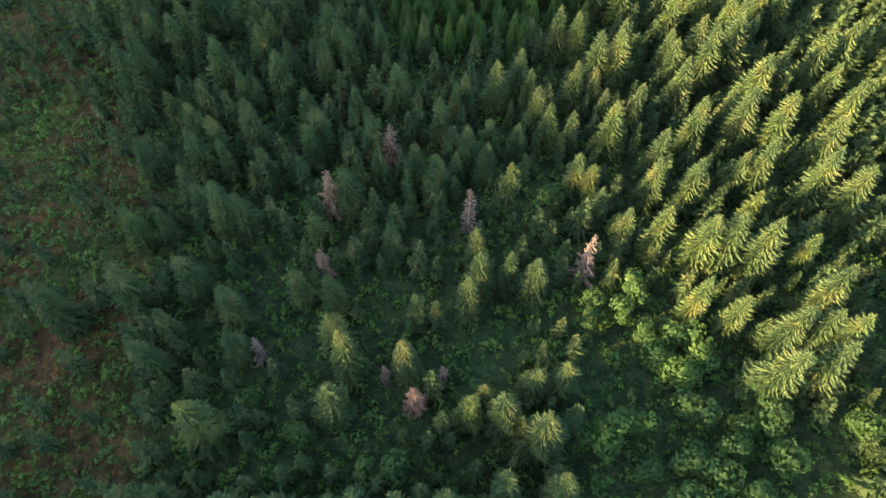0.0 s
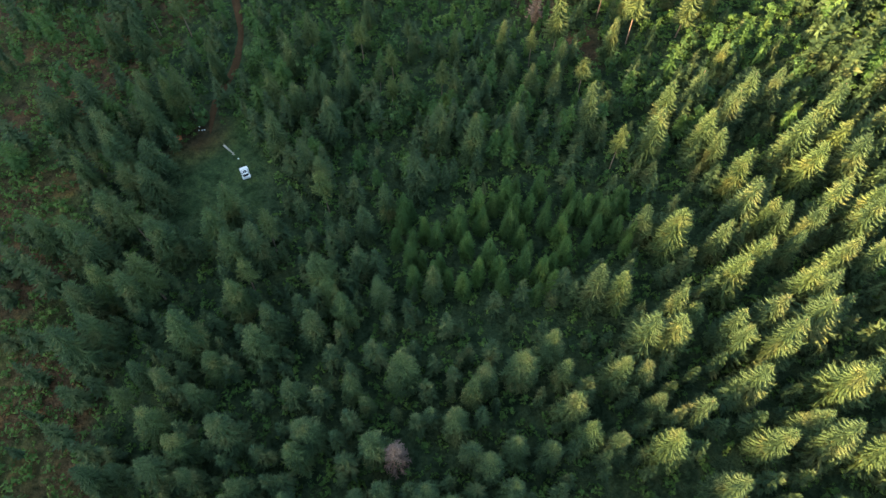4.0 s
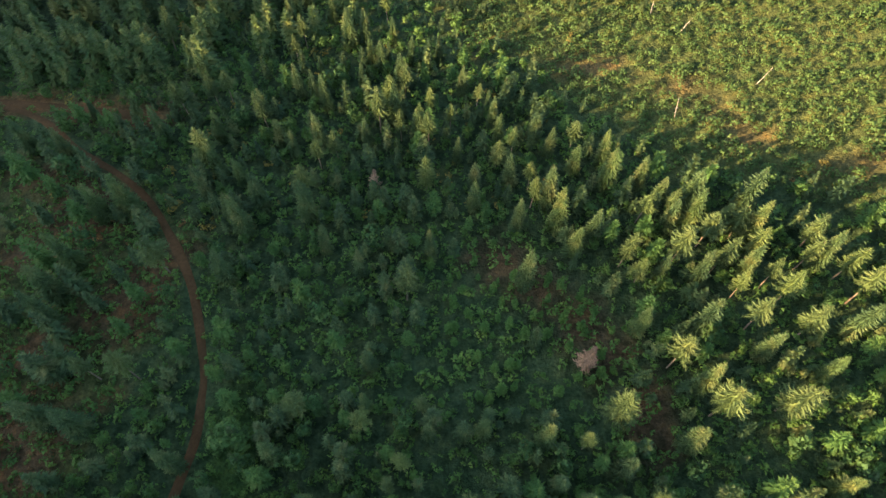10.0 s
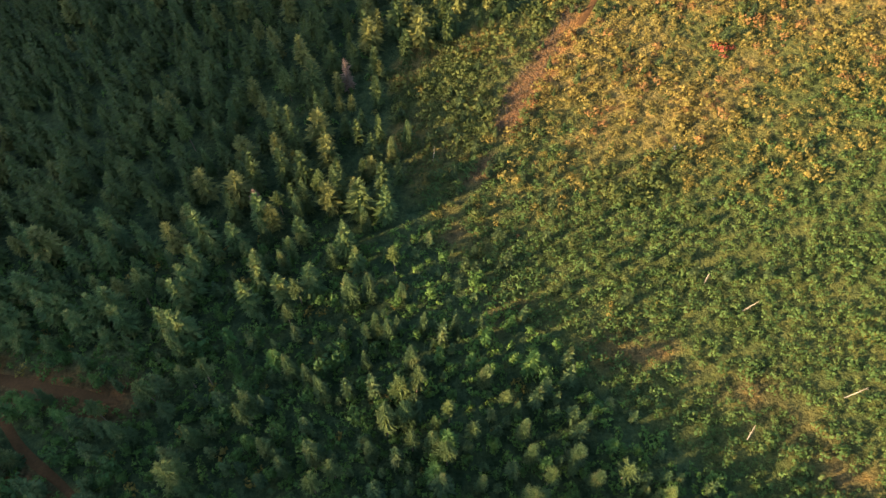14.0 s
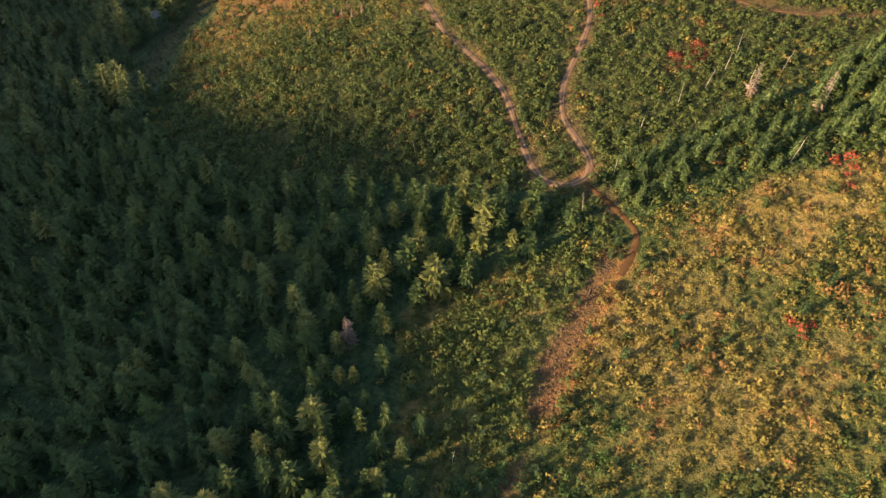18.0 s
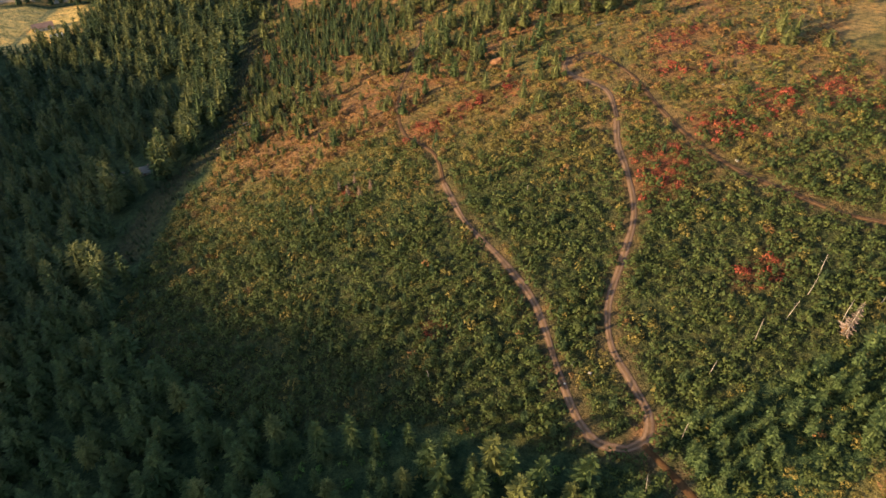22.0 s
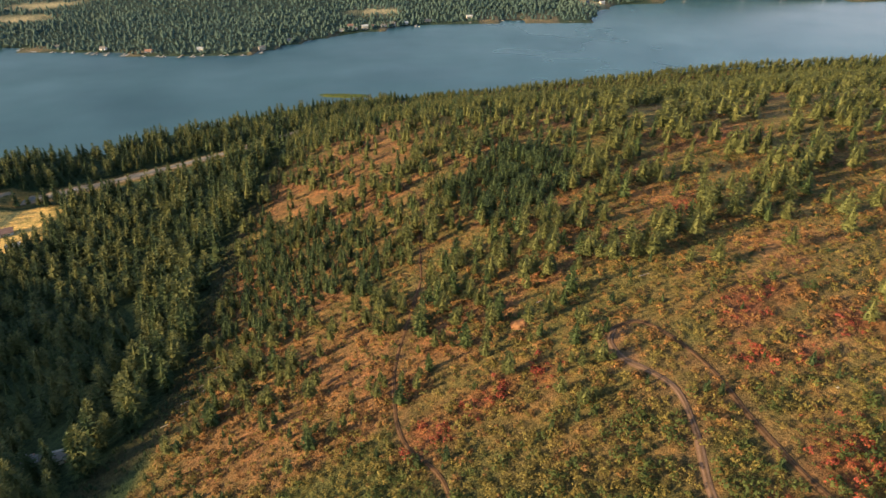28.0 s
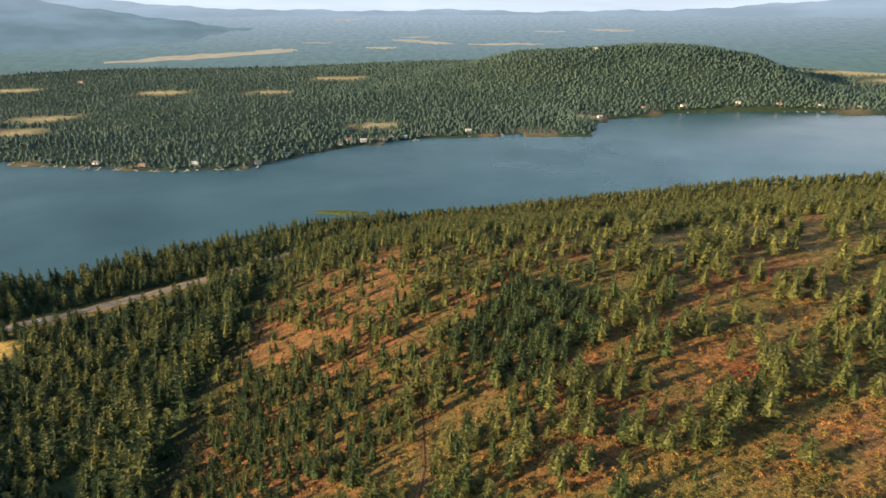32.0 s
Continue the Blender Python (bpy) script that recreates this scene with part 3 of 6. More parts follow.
def strewn(seed, x0, x1, y0, y1, gap, keep=1.0, jitter=0.85):
    """Places on a shaken grid, one for every gap x gap metres."""
    r = np.random.default_rng(seed)
    gx, gy = np.meshgrid(np.arange(x0, x1, gap), np.arange(y0, y1, gap))
    gx = gx + (np.arange(gx.shape[0]) % 2)[:, None] * gap / 2
    gx, gy = gx.ravel() + r.uniform(-0.5, 0.5, gx.size) * gap * jitter, gy.ravel() + r.uniform(-0.5, 0.5, gy.size) * gap * jitter
    k = r.random(gx.size) < keep
    return gx[k], gy[k]


# ---- the ground, one sheet to the horizon ----
def axis(a, b, step, out0, out1):
    mid = list(np.arange(a, b + 0.1, step))
    lo, hi, s = [], [], step
    p = a
    while p > out0:
        s = min(s * 1.16, 70)
        p -= s
        lo.append(p)
    p, s = b, step
    while p < out1:
        s = min(s * 1.16, 70)
        p += s
        hi.append(p)
    return np.array(lo[::-1] + mid + hi)


def patchy(x, y, size, seed=0.0):
    return 0.5 + 0.5 * ripple(x + seed * 37, y - seed * 53, size) * 0.8 + 0.2 * ripple(y + seed * 11, x, size * 0.31)


FAR_FIELDS = [(-700, 3250, 330, 150), (-790, 1764, 70, 35), (-800, 1895, 60, 35), (-670, 2223, 70, 45), (-270, 2540, 90, 40), (-158, 3855, 220, 130), (362, 3884, 260, 90), (1290, 2400, 90, 55),
              (1340, 2580, 160, 90), (-112, 1815, 42, 22), (-165, 1800, 40, 26), (-420, 2250, 60, 30), (330, 1900, 40, 20), (-1100, 2300, 90, 50), (-620, 3900, 200, 80)]


def field_share(x, y):
    best = np.zeros(np.shape(x))
    for cx, cy, rx, ry in FAR_FIELDS:
        best = np.maximum(best, 1 - smooth(0.8, 1.1, np.hypot((x - cx) / rx, (y - cy) / ry)))
    return best


RED_PATCHES = [(-6, 605, 6), (3, 609, 5), (-23, 597, 7), (88, 632, 9), (116, 613, 7), (80, 603, 5), (85, 561, 9), (161, 824, 14), (-29, 620, 5), (131, 572, 9), (108, 567, 7), (60, 538, 9),
               (65, 546, 6), (-19, 594, 5), (103, 425, 4), (76, 375, 3), (-18, 488, 3), (-52, 564, 4), (-1, 376, 2), (79, 487, 5), (73, 485, 4), (16, 613, 5), (94, 600, 5), (99, 724, 8)]


def redness(x, y):
    best = np.zeros(len(x))
    for cx, cy, w in RED_PATCHES:
        best = np.maximum(best, np.exp(-((x - cx) ** 2 + (y - cy) ** 2 * 0.6) / (w * w)))
    return best


def cover_colour(x, y):
    floor, brush, gold, rust, straw, shore, canopy = (np.array(c) for c in ((0.033, 0.054, 0.026), (0.050, 0.064, 0.024), (0.136, 0.110, 0.045), (0.165, 0.088, 0.046),
                                                                     (0.470, 0.340, 0.130), (0.20, 0.17, 0.12), (0.036, 0.056, 0.044)))
    col = np.tile(floor, (len(x), 1))

    def lay(c, share):
        col[:] = col + (c - col) * np.clip(share, 0, 1)[:, None]

    lay(brush, 1.0 * open_ground(x, y))
    # Shade between the bushes of the lower clearing, laid into the ground colour.
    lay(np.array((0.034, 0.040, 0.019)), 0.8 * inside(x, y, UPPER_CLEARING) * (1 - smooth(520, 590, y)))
    lay(gold, inside(x, y, OPEN_HILL) * smooth(0.3, 0.7, patchy(x, y, 14)) * smooth(320, 370, y))
    lay(np.array((0.078, 0.042, 0.026)), inside(x, y, BARE_WEST) * ~inside(x, y, VAN_CLEARING) * smooth(0.3, 0.65, patchy(x, y, 8, 2)) * 0.8)
    lay(np.array((0.082, 0.047, 0.028)), 0.8 * (1 - smooth(3, 7, off_line(x, y, SOIL_TRACE))) * smooth(0.2, 0.5, patchy(x, y, 5, 5)))
    lay(np.array((0.040, 0.078, 0.024)), 0.9 * (1 - smooth(3, 7, off_line(x, y, GRASS_STRIP))))
    up = smooth(560, 680, y + 0.4 * np.abs(x + 60)) * (x > along([(0, -130), (600, -130), (700, -122), (840, -146), (970, -140), (1300, -140)], y)) * (y < 1260)
    lay(gold * (1.1, 1.0, 0.95), up * 0.8)
    lay(rust, up * smooth(0.35, 0.65, 0.6 * patchy(x, y, 26, 1) + 0.4 * patchy(x, y, 6, 4)))
    lay(np.array((0.098, 0.094, 0.036)), up * 0.85 * smooth(0.42, 0.62, 0.5 * patchy(x, y, 17, 5) + 0.5 * patchy(y, x, 5, 7)))
    # Golden dry grass, with the hazy brightness of the eastern slope added to its colour.
    lay(np.array((0.205, 0.150, 0.066)), up * 0.75 * smooth(60, 130, x) * smooth(0.4, 0.65, 0.5 * patchy(x, y, 21, 8) + 0.5 * patchy(x, y, 5, 2)))
    lay(rust, inside(x, y, RUST_BANK) * (0.35 + 0.6 * patchy(x, y, 7, 3)))
    lay(np.array((0.215, 0.118, 0.056)), 0.85 * knoll(x, y))
    lay(rust, inside(x, y, ORANGE_BANK) * (0.35 + 0.6 * patchy(x, y, 9, 4)))
    lay(np.array((0.105, 0.060, 0.034)), 0.55 * (1 - smooth(1.5, 6, off_line(x, y, OLD_TRACE))) * smooth(0.35, 0.75, patchy(x, y, 7, 8)))
    lay(np.array((0.200, 0.118, 0.078)), 1 - smooth(2.5, 5, off_line(x, y, [(44, 609), (40.5, 616), (40, 622), (43, 629)])))
    for line, wide in TRACKS[3:]:
        lay(np.array((0.100, 0.066, 0.038)), 0.7 * (1 - smooth(1.5, 4.5, off_line(x, y, line))))
    lay(np.array((0.125, 0.072, 0.042)), 0.8 * (1 - smooth(1.5, 4, off_line(x, y, [(41, 427), (34, 440), (38, 446)]))))
    lay(np.array((0.150, 0.050, 0.030)), 0.75 * redness(x, y) * (y > 480))
    lay(np.array((0.036, 0.064, 0.026)), 0.9 * inside(x, y, VAN_CLEARING) * smooth(0.25, 0.5, patchy(x, y, 5, 3)))
    lay(np.array((0.098, 0.060, 0.034)), 0.85 * (1 - smooth(1.5, 4.5, off_line(x, y, TRACK_FAINT))) * smooth(0.25, 0.6, patchy(x, y, 5, 6)))
    lay(np.array((0.115, 0.058, 0.028)), 0.9 * (1 - smooth(3, 6, off_line(x, y, TRACK_CROSS))))
    lay(np.array((0.072, 0.098, 0.046)), 0.9 * (1 - smooth(2.5, 5, off_line(x, y, [(-160, 309), (-123, 301), (-105, 297), (-88, 294)]))))
    lay(np.array((0.056, 0.034, 0.020)), 0.8 * (1 - smooth(4, 9, np.hypot(x + 61, y - 168))))
    lay(straw, 1.0 * inside(x, y, STRAW_FIELD))
    # Dark strip along the cut: the tall trees' shadow put into the ground colour.
    lay(np.array((0.044, 0.040, 0.022)), 0.75 * (1 - smooth(6, 12, off_line(x, y, POWER_CUT))))
    lay(gold * 0.9, 1.0 * (off_line(x, y, HIGHWAY) < 16))
    lay(np.array((0.086, 0.050, 0.029)), 0.9 * inside(x, y, STONY))
    lay(np.array((0.165, 0.082, 0.038)), 0.8 * (1 - smooth(0.8, 2.6, off_line(x, y, [(15, 361), (24, 377), (33, 393), (42, 410)]))))
    far = y > along(FAR_SHORE, x)
    lay(canopy, 1.0 * far)
    lay(np.array((0.34, 0.30, 0.19)), far * field_share(x, y))
    lay(shore * 0.7, (np.abs(y - along(FAR_SHORE, x)) < 8) * 1.0)
    return col


gx, gy = axis(-300, 300, 5, -4700, 4700), axis(-60, 1340, 5, -3000, 5000)
X, Y = np.meshgrid(gx, gy)
idx = np.arange(X.size).reshape(X.shape)
quads = np.stack((idx[:-1, :-1], idx[:-1, 1:], idx[1:, 1:], idx[1:, :-1]), -1).reshape(-1, 4)
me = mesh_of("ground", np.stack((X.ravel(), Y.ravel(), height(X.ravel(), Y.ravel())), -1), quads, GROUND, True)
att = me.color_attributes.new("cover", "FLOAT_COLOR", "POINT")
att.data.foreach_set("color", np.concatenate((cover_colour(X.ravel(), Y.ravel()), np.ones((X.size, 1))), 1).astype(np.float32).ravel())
tagged(new("ground", me), "wooded hillside with brush, dry grass and bare soil falling to a lake", "ground", kind="structure")

lx = np.linspace(-4600, 4600, 60)
v = [(x, y, LAKE) for x in lx for y in (along(NEAR_SHORE, x) - 25, along(FAR_SHORE, x) + 12)]
f = [(2 * i, 2 * i + 2, 2 * i + 3, 2 * i + 1) for i in range(59)]
tagged(new("water", mesh_of("water", v, f, WATER, True)), "calm blue lake with faint wind streaks", "lake", kind="structure")


def ribbon(name, line, wide, label, profile, materials, fade=False):
    """A lane laid over the ground: profile gives (offset across as a share of the half width, height)."""
    pts = [Vector((x, y, 0)) for x, y in line]
    fine = []
    for i in range(len(pts) - 1):
        p0, p1, p2, p3 = pts[max(i - 1, 0)], pts[i], pts[i + 1], pts[min(i + 2, len(pts) - 1)]
        steps = max(2, int((p2 - p1).length / 2.0))
        for k in range(steps):
            t = k / steps
            fine.append(0.5 * (2 * p1 + (p2 - p0) * t + (2 * p0 - 5 * p1 + 4 * p2 - p3) * t * t + (3 * p1 - p0 - 3 * p2 + p3) * t ** 3))
    fine.append(pts[-1])
    n = len(profile)
    v, r = [], random.Random(len(line))
    for i, p in enumerate(fine):
        d = (fine[min(i + 1, len(fine) - 1)] - fine[max(i - 1, 0)]).normalized()
        s = Vector((-d.y, d.x, 0))
        half = wide / 2 * (1 + 0.14 * math.sin(i * 0.23 + 0.7) + 0.10 * math.sin(i * 0.61))
        half *= min(1.0, (i + 1) / 7, (len(fine) - i) / 7) if fade else 1.0
        for o, up in profile:
            q = p + s * o * half
            v.append((q.x, q.y, float(height(q.x, q.y)) + up))
    f, slot = [], []
    for i in range(len(fine) - 1):
        for k in range(n - 1):
            f.append((i * n + k, i * n + k + 1, (i + 1) * n + k + 1, (i + 1) * n + k))
            slot.append(1 if len(materials) > 1 and k in (1, n - 3) else 0)
    me = mesh_of(name, v, f, materials[0], True)
    for m in materials[1:]:
        me.materials.append(m)
    me.polygons.foreach_set("material_index", np.array(slot, np.int32))
    return tagged(new(name, me), label, "track", kind="structure")


RUTTED = [(-1.25, -0.05), (-0.85, 0.16), (-0.3, 0.12), (0.0, 0.2), (0.3, 0.12), (0.85, 0.16), (1.25, -0.05)]
for line, wide in TRACKS:
    faint = line in (TRACK_WEST, TRACK_EAST, TRACK_UPPER, TRACK_TOP, TRACK_BEND)
    ribbon("dirt_track", line, wide, "narrow dark soil path half overgrown with brush" if faint else "reddish dirt track with two worn wheel ruts through brush", RUTTED, [SOIL] if line in (TRACK_WEST, TRACK_CROSS, TRACK_EAST) else [SOIL, DIRT] if faint else [DIRT, RUT], line in (TRACK_WEST, TRACK_CROSS, TRACK_TOP))


# ---- trees: where the tall ones stand (x, y, height), stand by stand ----
START_TREES_A = [
    (17.4, 19.2, 17), (15.3, 27.9, 18), (-39.0, 30.1, 19), (9.8, 31.9, 16), (4.4, 32.5, 14), (-18.5, 34.3, 16), (6.7, 35.0, 12), (52.1, 36.1, 19), (59.8, 36.6, 19),
    (15.1, 36.8, 13), (20.1, 37.5, 14), (-6.2, 41.6, 15), (-16.1, 41.9, 19), (63.3, 42.0, 19), (-49.6, 42.1, 17), (55.1, 43.4, 19), (60.0, 43.6, 17), (-36.0, 44.6, 15),
    (-18.7, 46.7, 16), (49.0, 47.1, 15), (-49.1, 48.6, 14), (63.5, 49.8, 19), (43.2, 50.3, 17), (-4.7, 51.0, 13), (-70.3, 52.1, 19), (-38.2, 52.4, 16), (4.4, 53.1, 15),
    (-19.9, 54.6, 14), (-57.2, 55.5, 19), (-26.1, 56.1, 15)]
START_TREES_B = [
    (16.4, 56.5, 15), (6.9, 58.0, 15), (11.7, 58.4, 15), (-46.7, 58.6, 16), (55.4, 59.1, 19), (64.1, 59.6, 13), (50.8, 61.5, 18), (46.4, 61.9, 18), (6.5, 63.2, 15),
    (38.9, 64.8, 17), (-9.6, 65.8, 14), (34.2, 66.9, 14), (55.7, 68.0, 16), (-24.2, 68.2, 14), (-60.1, 70.0, 15), (74.8, 70.6, 17), (-54.3, 71.2, 13), (29.9, 72.8, 13),
    (-39.3, 72.9, 15), (69.4, 73.5, 19), (-42.8, 73.6, 18), (-47.7, 75.0, 14), (47.2, 75.8, 16), (40.1, 76.4, 16), (59.3, 76.7, 19), (-18.4, 77.0, 16), (12.7, 77.1, 16),
    (56.2, 77.6, 15), (28.6, 78.2, 13), (-51.5, 79.6, 15), (26.0, 79.6, 15)]
START_TREES_C = [
    (72.7, 81.1, 19), (-1.5, 81.2, 14), (-17.1, 83.2, 13), (-5.9, 83.4, 15), (42.5, 83.6, 16), (-13.2, 83.8, 13), (8.7, 84.2, 14), (-36.1, 85.0, 14), (-44.8, 86.5, 14),
    (-61.7, 86.7, 15), (5.1, 87.9, 15), (-50.9, 87.9, 16), (-57.9, 88.0, 11), (66.8, 88.7, 18), (78.6, 89.5, 19), (59.6, 89.8, 18), (34.3, 89.9, 17), (51.1, 90.2, 17),
    (15.4, 90.5, 12), (-27.4, 90.6, 14), (9.7, 90.7, 13), (26.4, 91.0, 14), (-14.5, 91.5, 16), (-47.9, 91.5, 16), (22.0, 92.7, 15), (57.6, 93.4, 16), (-40.0, 94.0, 18),
    (-26.2, 94.1, 15), (-0.5, 95.5, 15), (39.3, 95.6, 16), (-53.4, 96.2, 15)]
START_TREES_D = [
    (33.9, 97.3, 13), (19.5, 97.3, 15), (77.5, 97.7, 16), (-16.2, 99.5, 9), (-58.6, 99.6, 14), (49.2, 100.0, 18), (64.0, 100.1, 18), (-46.3, 101.0, 14), (2.5, 101.1, 14),
    (68.5, 101.6, 16), (-29.2, 101.7, 13), (-19.2, 102.4, 12), (27.9, 102.9, 16), (32.3, 102.9, 14), (-52.3, 103.2, 15), (4.9, 103.4, 14), (76.6, 103.9, 19), (19.1, 104.1, 14),
    (-9.9, 104.5, 16), (11.3, 105.0, 16), (-57.3, 105.2, 14), (82.1, 105.3, 19), (-44.5, 106.9, 13), (56.0, 107.6, 19), (49.6, 108.4, 16), (16.9, 108.9, 15), (37.9, 109.3, 18),
    (-69.3, 109.3, 19), (34.0, 109.7, 18), (-36.9, 110.6, 16), (61.4, 110.6, 19)]
VAN_TREES_A = [
    (48.7, 111.0, 16), (-49.5, 111.9, 19), (65.3, 112.3, 17), (54.6, 112.9, 18), (-66.9, 113.0, 17), (-26.8, 113.3, 16), (42.1, 113.8, 13), (-34.2, 115.1, 15), (63.9, 115.3, 19),
    (39.3, 115.3, 16), (-21.3, 116.9, 16), (61.8, 117.9, 19), (-71.1, 119.2, 18), (30.7, 119.6, 15), (26.2, 120.0, 16), (-41.9, 120.3, 15), (-62.0, 121.1, 18), (-14.2, 121.1, 15),
    (50.7, 121.1, 17), (-24.3, 121.2, 13), (-67.6, 122.4, 18), (75.0, 122.5, 18), (-4.4, 122.7, 14), (70.5, 123.4, 16), (-59.3, 123.7, 18)]
VAN_TREES_B = [
    (-26.2, 124.7, 17), (-40.9, 124.9, 15), (56.8, 125.7, 15), (0.5, 125.9, 15), (62.9, 126.5, 14), (17.6, 127.0, 15), (-19.2, 127.9, 13), (50.4, 129.0, 15), (-70.9, 129.0, 18),
    (-8.4, 129.6, 14), (-44.0, 130.3, 17), (26.6, 130.5, 15), (75.8, 130.6, 19), (-39.6, 130.9, 17), (42.3, 131.1, 17), (67.6, 131.3, 14), (-58.4, 132.3, 19), (-75.1, 132.5, 19),
    (62.7, 132.6, 14), (77.0, 133.2, 18), (59.9, 133.7, 14), (36.8, 133.8, 15), (-37.7, 134.5, 15), (71.6, 134.8, 18), (-48.7, 135.4, 16), (-84.6, 136.0, 15)]
VAN_TREES_C = [
    (56.3, 136.3, 18), (-65.2, 137.0, 16), (-18.5, 137.2, 13), (-69.9, 139.3, 19), (-46.8, 141.3, 16), (-14.1, 142.3, 14), (56.9, 143.8, 16), (-27.3, 144.2, 14), (70.9, 144.6, 16),
    (20.7, 144.7, 16), (78.1, 144.8, 17), (82.2, 146.2, 15), (-63.8, 146.8, 17), (10.3, 147.0, 16), (-7.5, 148.0, 16), (-69.2, 148.1, 15), (68.5, 149.5, 19), (76.3, 149.6, 15),
    (-28.4, 149.9, 14), (-79.4, 149.9, 15), (72.2, 150.3, 15), (54.8, 151.5, 14), (-31.4, 152.8, 16), (34.5, 153.0, 15), (85.5, 153.1, 17)]
VAN_TREES_D = [
    (-72.6, 154.1, 19), (51.8, 154.5, 17), (42.1, 154.5, 18), (-65.7, 154.7, 15), (4.6, 156.9, 17), (76.7, 156.9, 19), (58.3, 159.1, 17), (-39.6, 159.7, 17), (-80.3, 160.1, 15),
    (-3.3, 161.0, 16), (-76.9, 161.1, 18), (29.6, 161.8, 19), (13.7, 162.0, 14), (45.6, 162.8, 17), (67.6, 163.2, 17), (62.0, 163.5, 17), (-27.4, 163.8, 17), (34.6, 166.2, 11),
    (53.0, 166.3, 16), (-68.8, 167.3, 18), (-90.6, 170.0, 19), (-83.1, 171.5, 19), (-36.3, 172.1, 15), (-25.9, 173.6, 15), (-71.2, 173.8, 19), (-32.2, 177.8, 15)]
MIDDLE_TREES_A = [
    (-65.6, 172.3, 19), (-32.4, 172.4, 16), (7.5, 172.4, 14), (-10.3, 173.2, 15), (-62.5, 173.2, 18), (-29.1, 173.3, 16), (-41.3, 174.1, 16), (-14.4, 175.0, 12), (0.4, 175.1, 14),
    (29.9, 175.4, 13), (23.8, 175.7, 13), (-2.5, 175.8, 15), (18.6, 176.0, 13), (-24.0, 176.5, 16), (61.2, 177.2, 13), (13.6, 179.8, 13), (-17.5, 180.2, 12), (25.5, 182.0, 14),
    (-14.4, 184.1, 13), (-58.1, 185.7, 17), (38.2, 186.2, 16), (19.2, 186.5, 14), (-39.4, 186.8, 16), (12.1, 187.9, 16), (-2.9, 190.0, 12), (-9.8, 190.0, 12)]
MIDDLE_TREES_B = [
    (0.8, 190.3, 12), (25.8, 191.3, 19), (43.6, 191.6, 19), (-22.4, 191.8, 14), (55.5, 191.9, 19), (-78.3, 193.4, 19), (-10.9, 194.7, 12), (-85.9, 195.5, 19), (-35.5, 195.8, 15),
    (-22.3, 196.0, 13), (42.2, 196.2, 19), (63.9, 197.0, 15), (37.6, 201.5, 18), (54.9, 202.7, 15), (-69.7, 204.1, 16), (-78.1, 204.4, 16), (-21.5, 204.6, 13), (71.2, 205.8, 19),
    (62.6, 206.0, 17), (12.2, 207.7, 13), (53.2, 208.0, 19), (44.5, 209.0, 19), (32.7, 209.4, 15), (73.6, 212.2, 18), (59.4, 212.5, 18), (52.4, 215.3, 14), (58.5, 217.1, 14)]
MIDDLE_TREES_C = [
    (72.3, 217.5, 16), (-91.9, 217.8, 19), (46.2, 219.5, 16), (-14.1, 220.1, 17), (34.2, 220.4, 14), (55.4, 220.5, 16), (69.2, 220.5, 18), (66.1, 220.6, 14), (39.0, 221.1, 14),
    (49.9, 221.7, 16), (11.1, 221.8, 19), (56.6, 223.4, 16), (41.6, 223.6, 18), (-92.4, 224.5, 19), (31.8, 224.9, 16), (68.4, 225.5, 16), (-24.3, 227.0, 14), (-54.4, 227.1, 16),
    (48.5, 228.2, 16), (22.4, 228.9, 14), (-68.0, 229.2, 19), (58.1, 229.3, 18), (55.4, 229.4, 14), (-8.9, 230.5, 15), (26.5, 232.1, 16), (47.0, 232.7, 18), (42.4, 232.9, 15)]
MIDDLE_TREES_D = [
    (-90.9, 233.1, 19), (-18.4, 233.5, 13), (-32.8, 233.7, 14), (36.8, 235.3, 14), (19.4, 236.0, 19), (10.8, 236.4, 16), (14.6, 242.4, 14), (1.4, 243.2, 14), (-55.5, 243.5, 14),
    (-37.3, 243.7, 19), (39.2, 245.5, 13), (31.9, 246.3, 17), (-21.5, 246.4, 12), (-87.8, 246.6, 18), (-49.2, 247.2, 17), (-81.1, 248.0, 19), (-9.4, 249.4, 16), (-62.1, 249.7, 18),
    (10.1, 249.8, 14), (25.1, 251.3, 13), (7.3, 254.8, 13), (-55.0, 255.5, 13), (-1.9, 258.1, 12), (-35.9, 258.8, 13), (-61.9, 259.5, 15), (-31.8, 261.4, 13), (-64.3, 262.1, 18)]
MIDDLE_TREES_E = [
    (-8.7, 263.3, 15), (-42.6, 263.4, 13), (-24.3, 265.7, 13), (-15.8, 266.7, 13), (-11.5, 266.9, 14), (-46.7, 267.9, 13), (-103.2, 268.0, 15), (7.4, 268.2, 14), (-21.2, 270.3, 18),
    (-62.9, 271.1, 15), (-78.1, 271.6, 18), (-114.9, 271.9, 17), (-7.9, 272.6, 14), (-17.0, 272.9, 18), (-51.3, 274.0, 16), (-85.8, 277.4, 15), (-35.7, 280.1, 16), (-15.0, 280.3, 17),
    (-73.9, 280.5, 17), (0.2, 281.3, 13), (-100.9, 282.8, 11), (-39.2, 283.2, 15), (-66.8, 284.9, 15), (-62.7, 285.0, 14), (-43.3, 285.9, 15), (-70.1, 291.9, 19), (-82.7, 294.5, 14)]
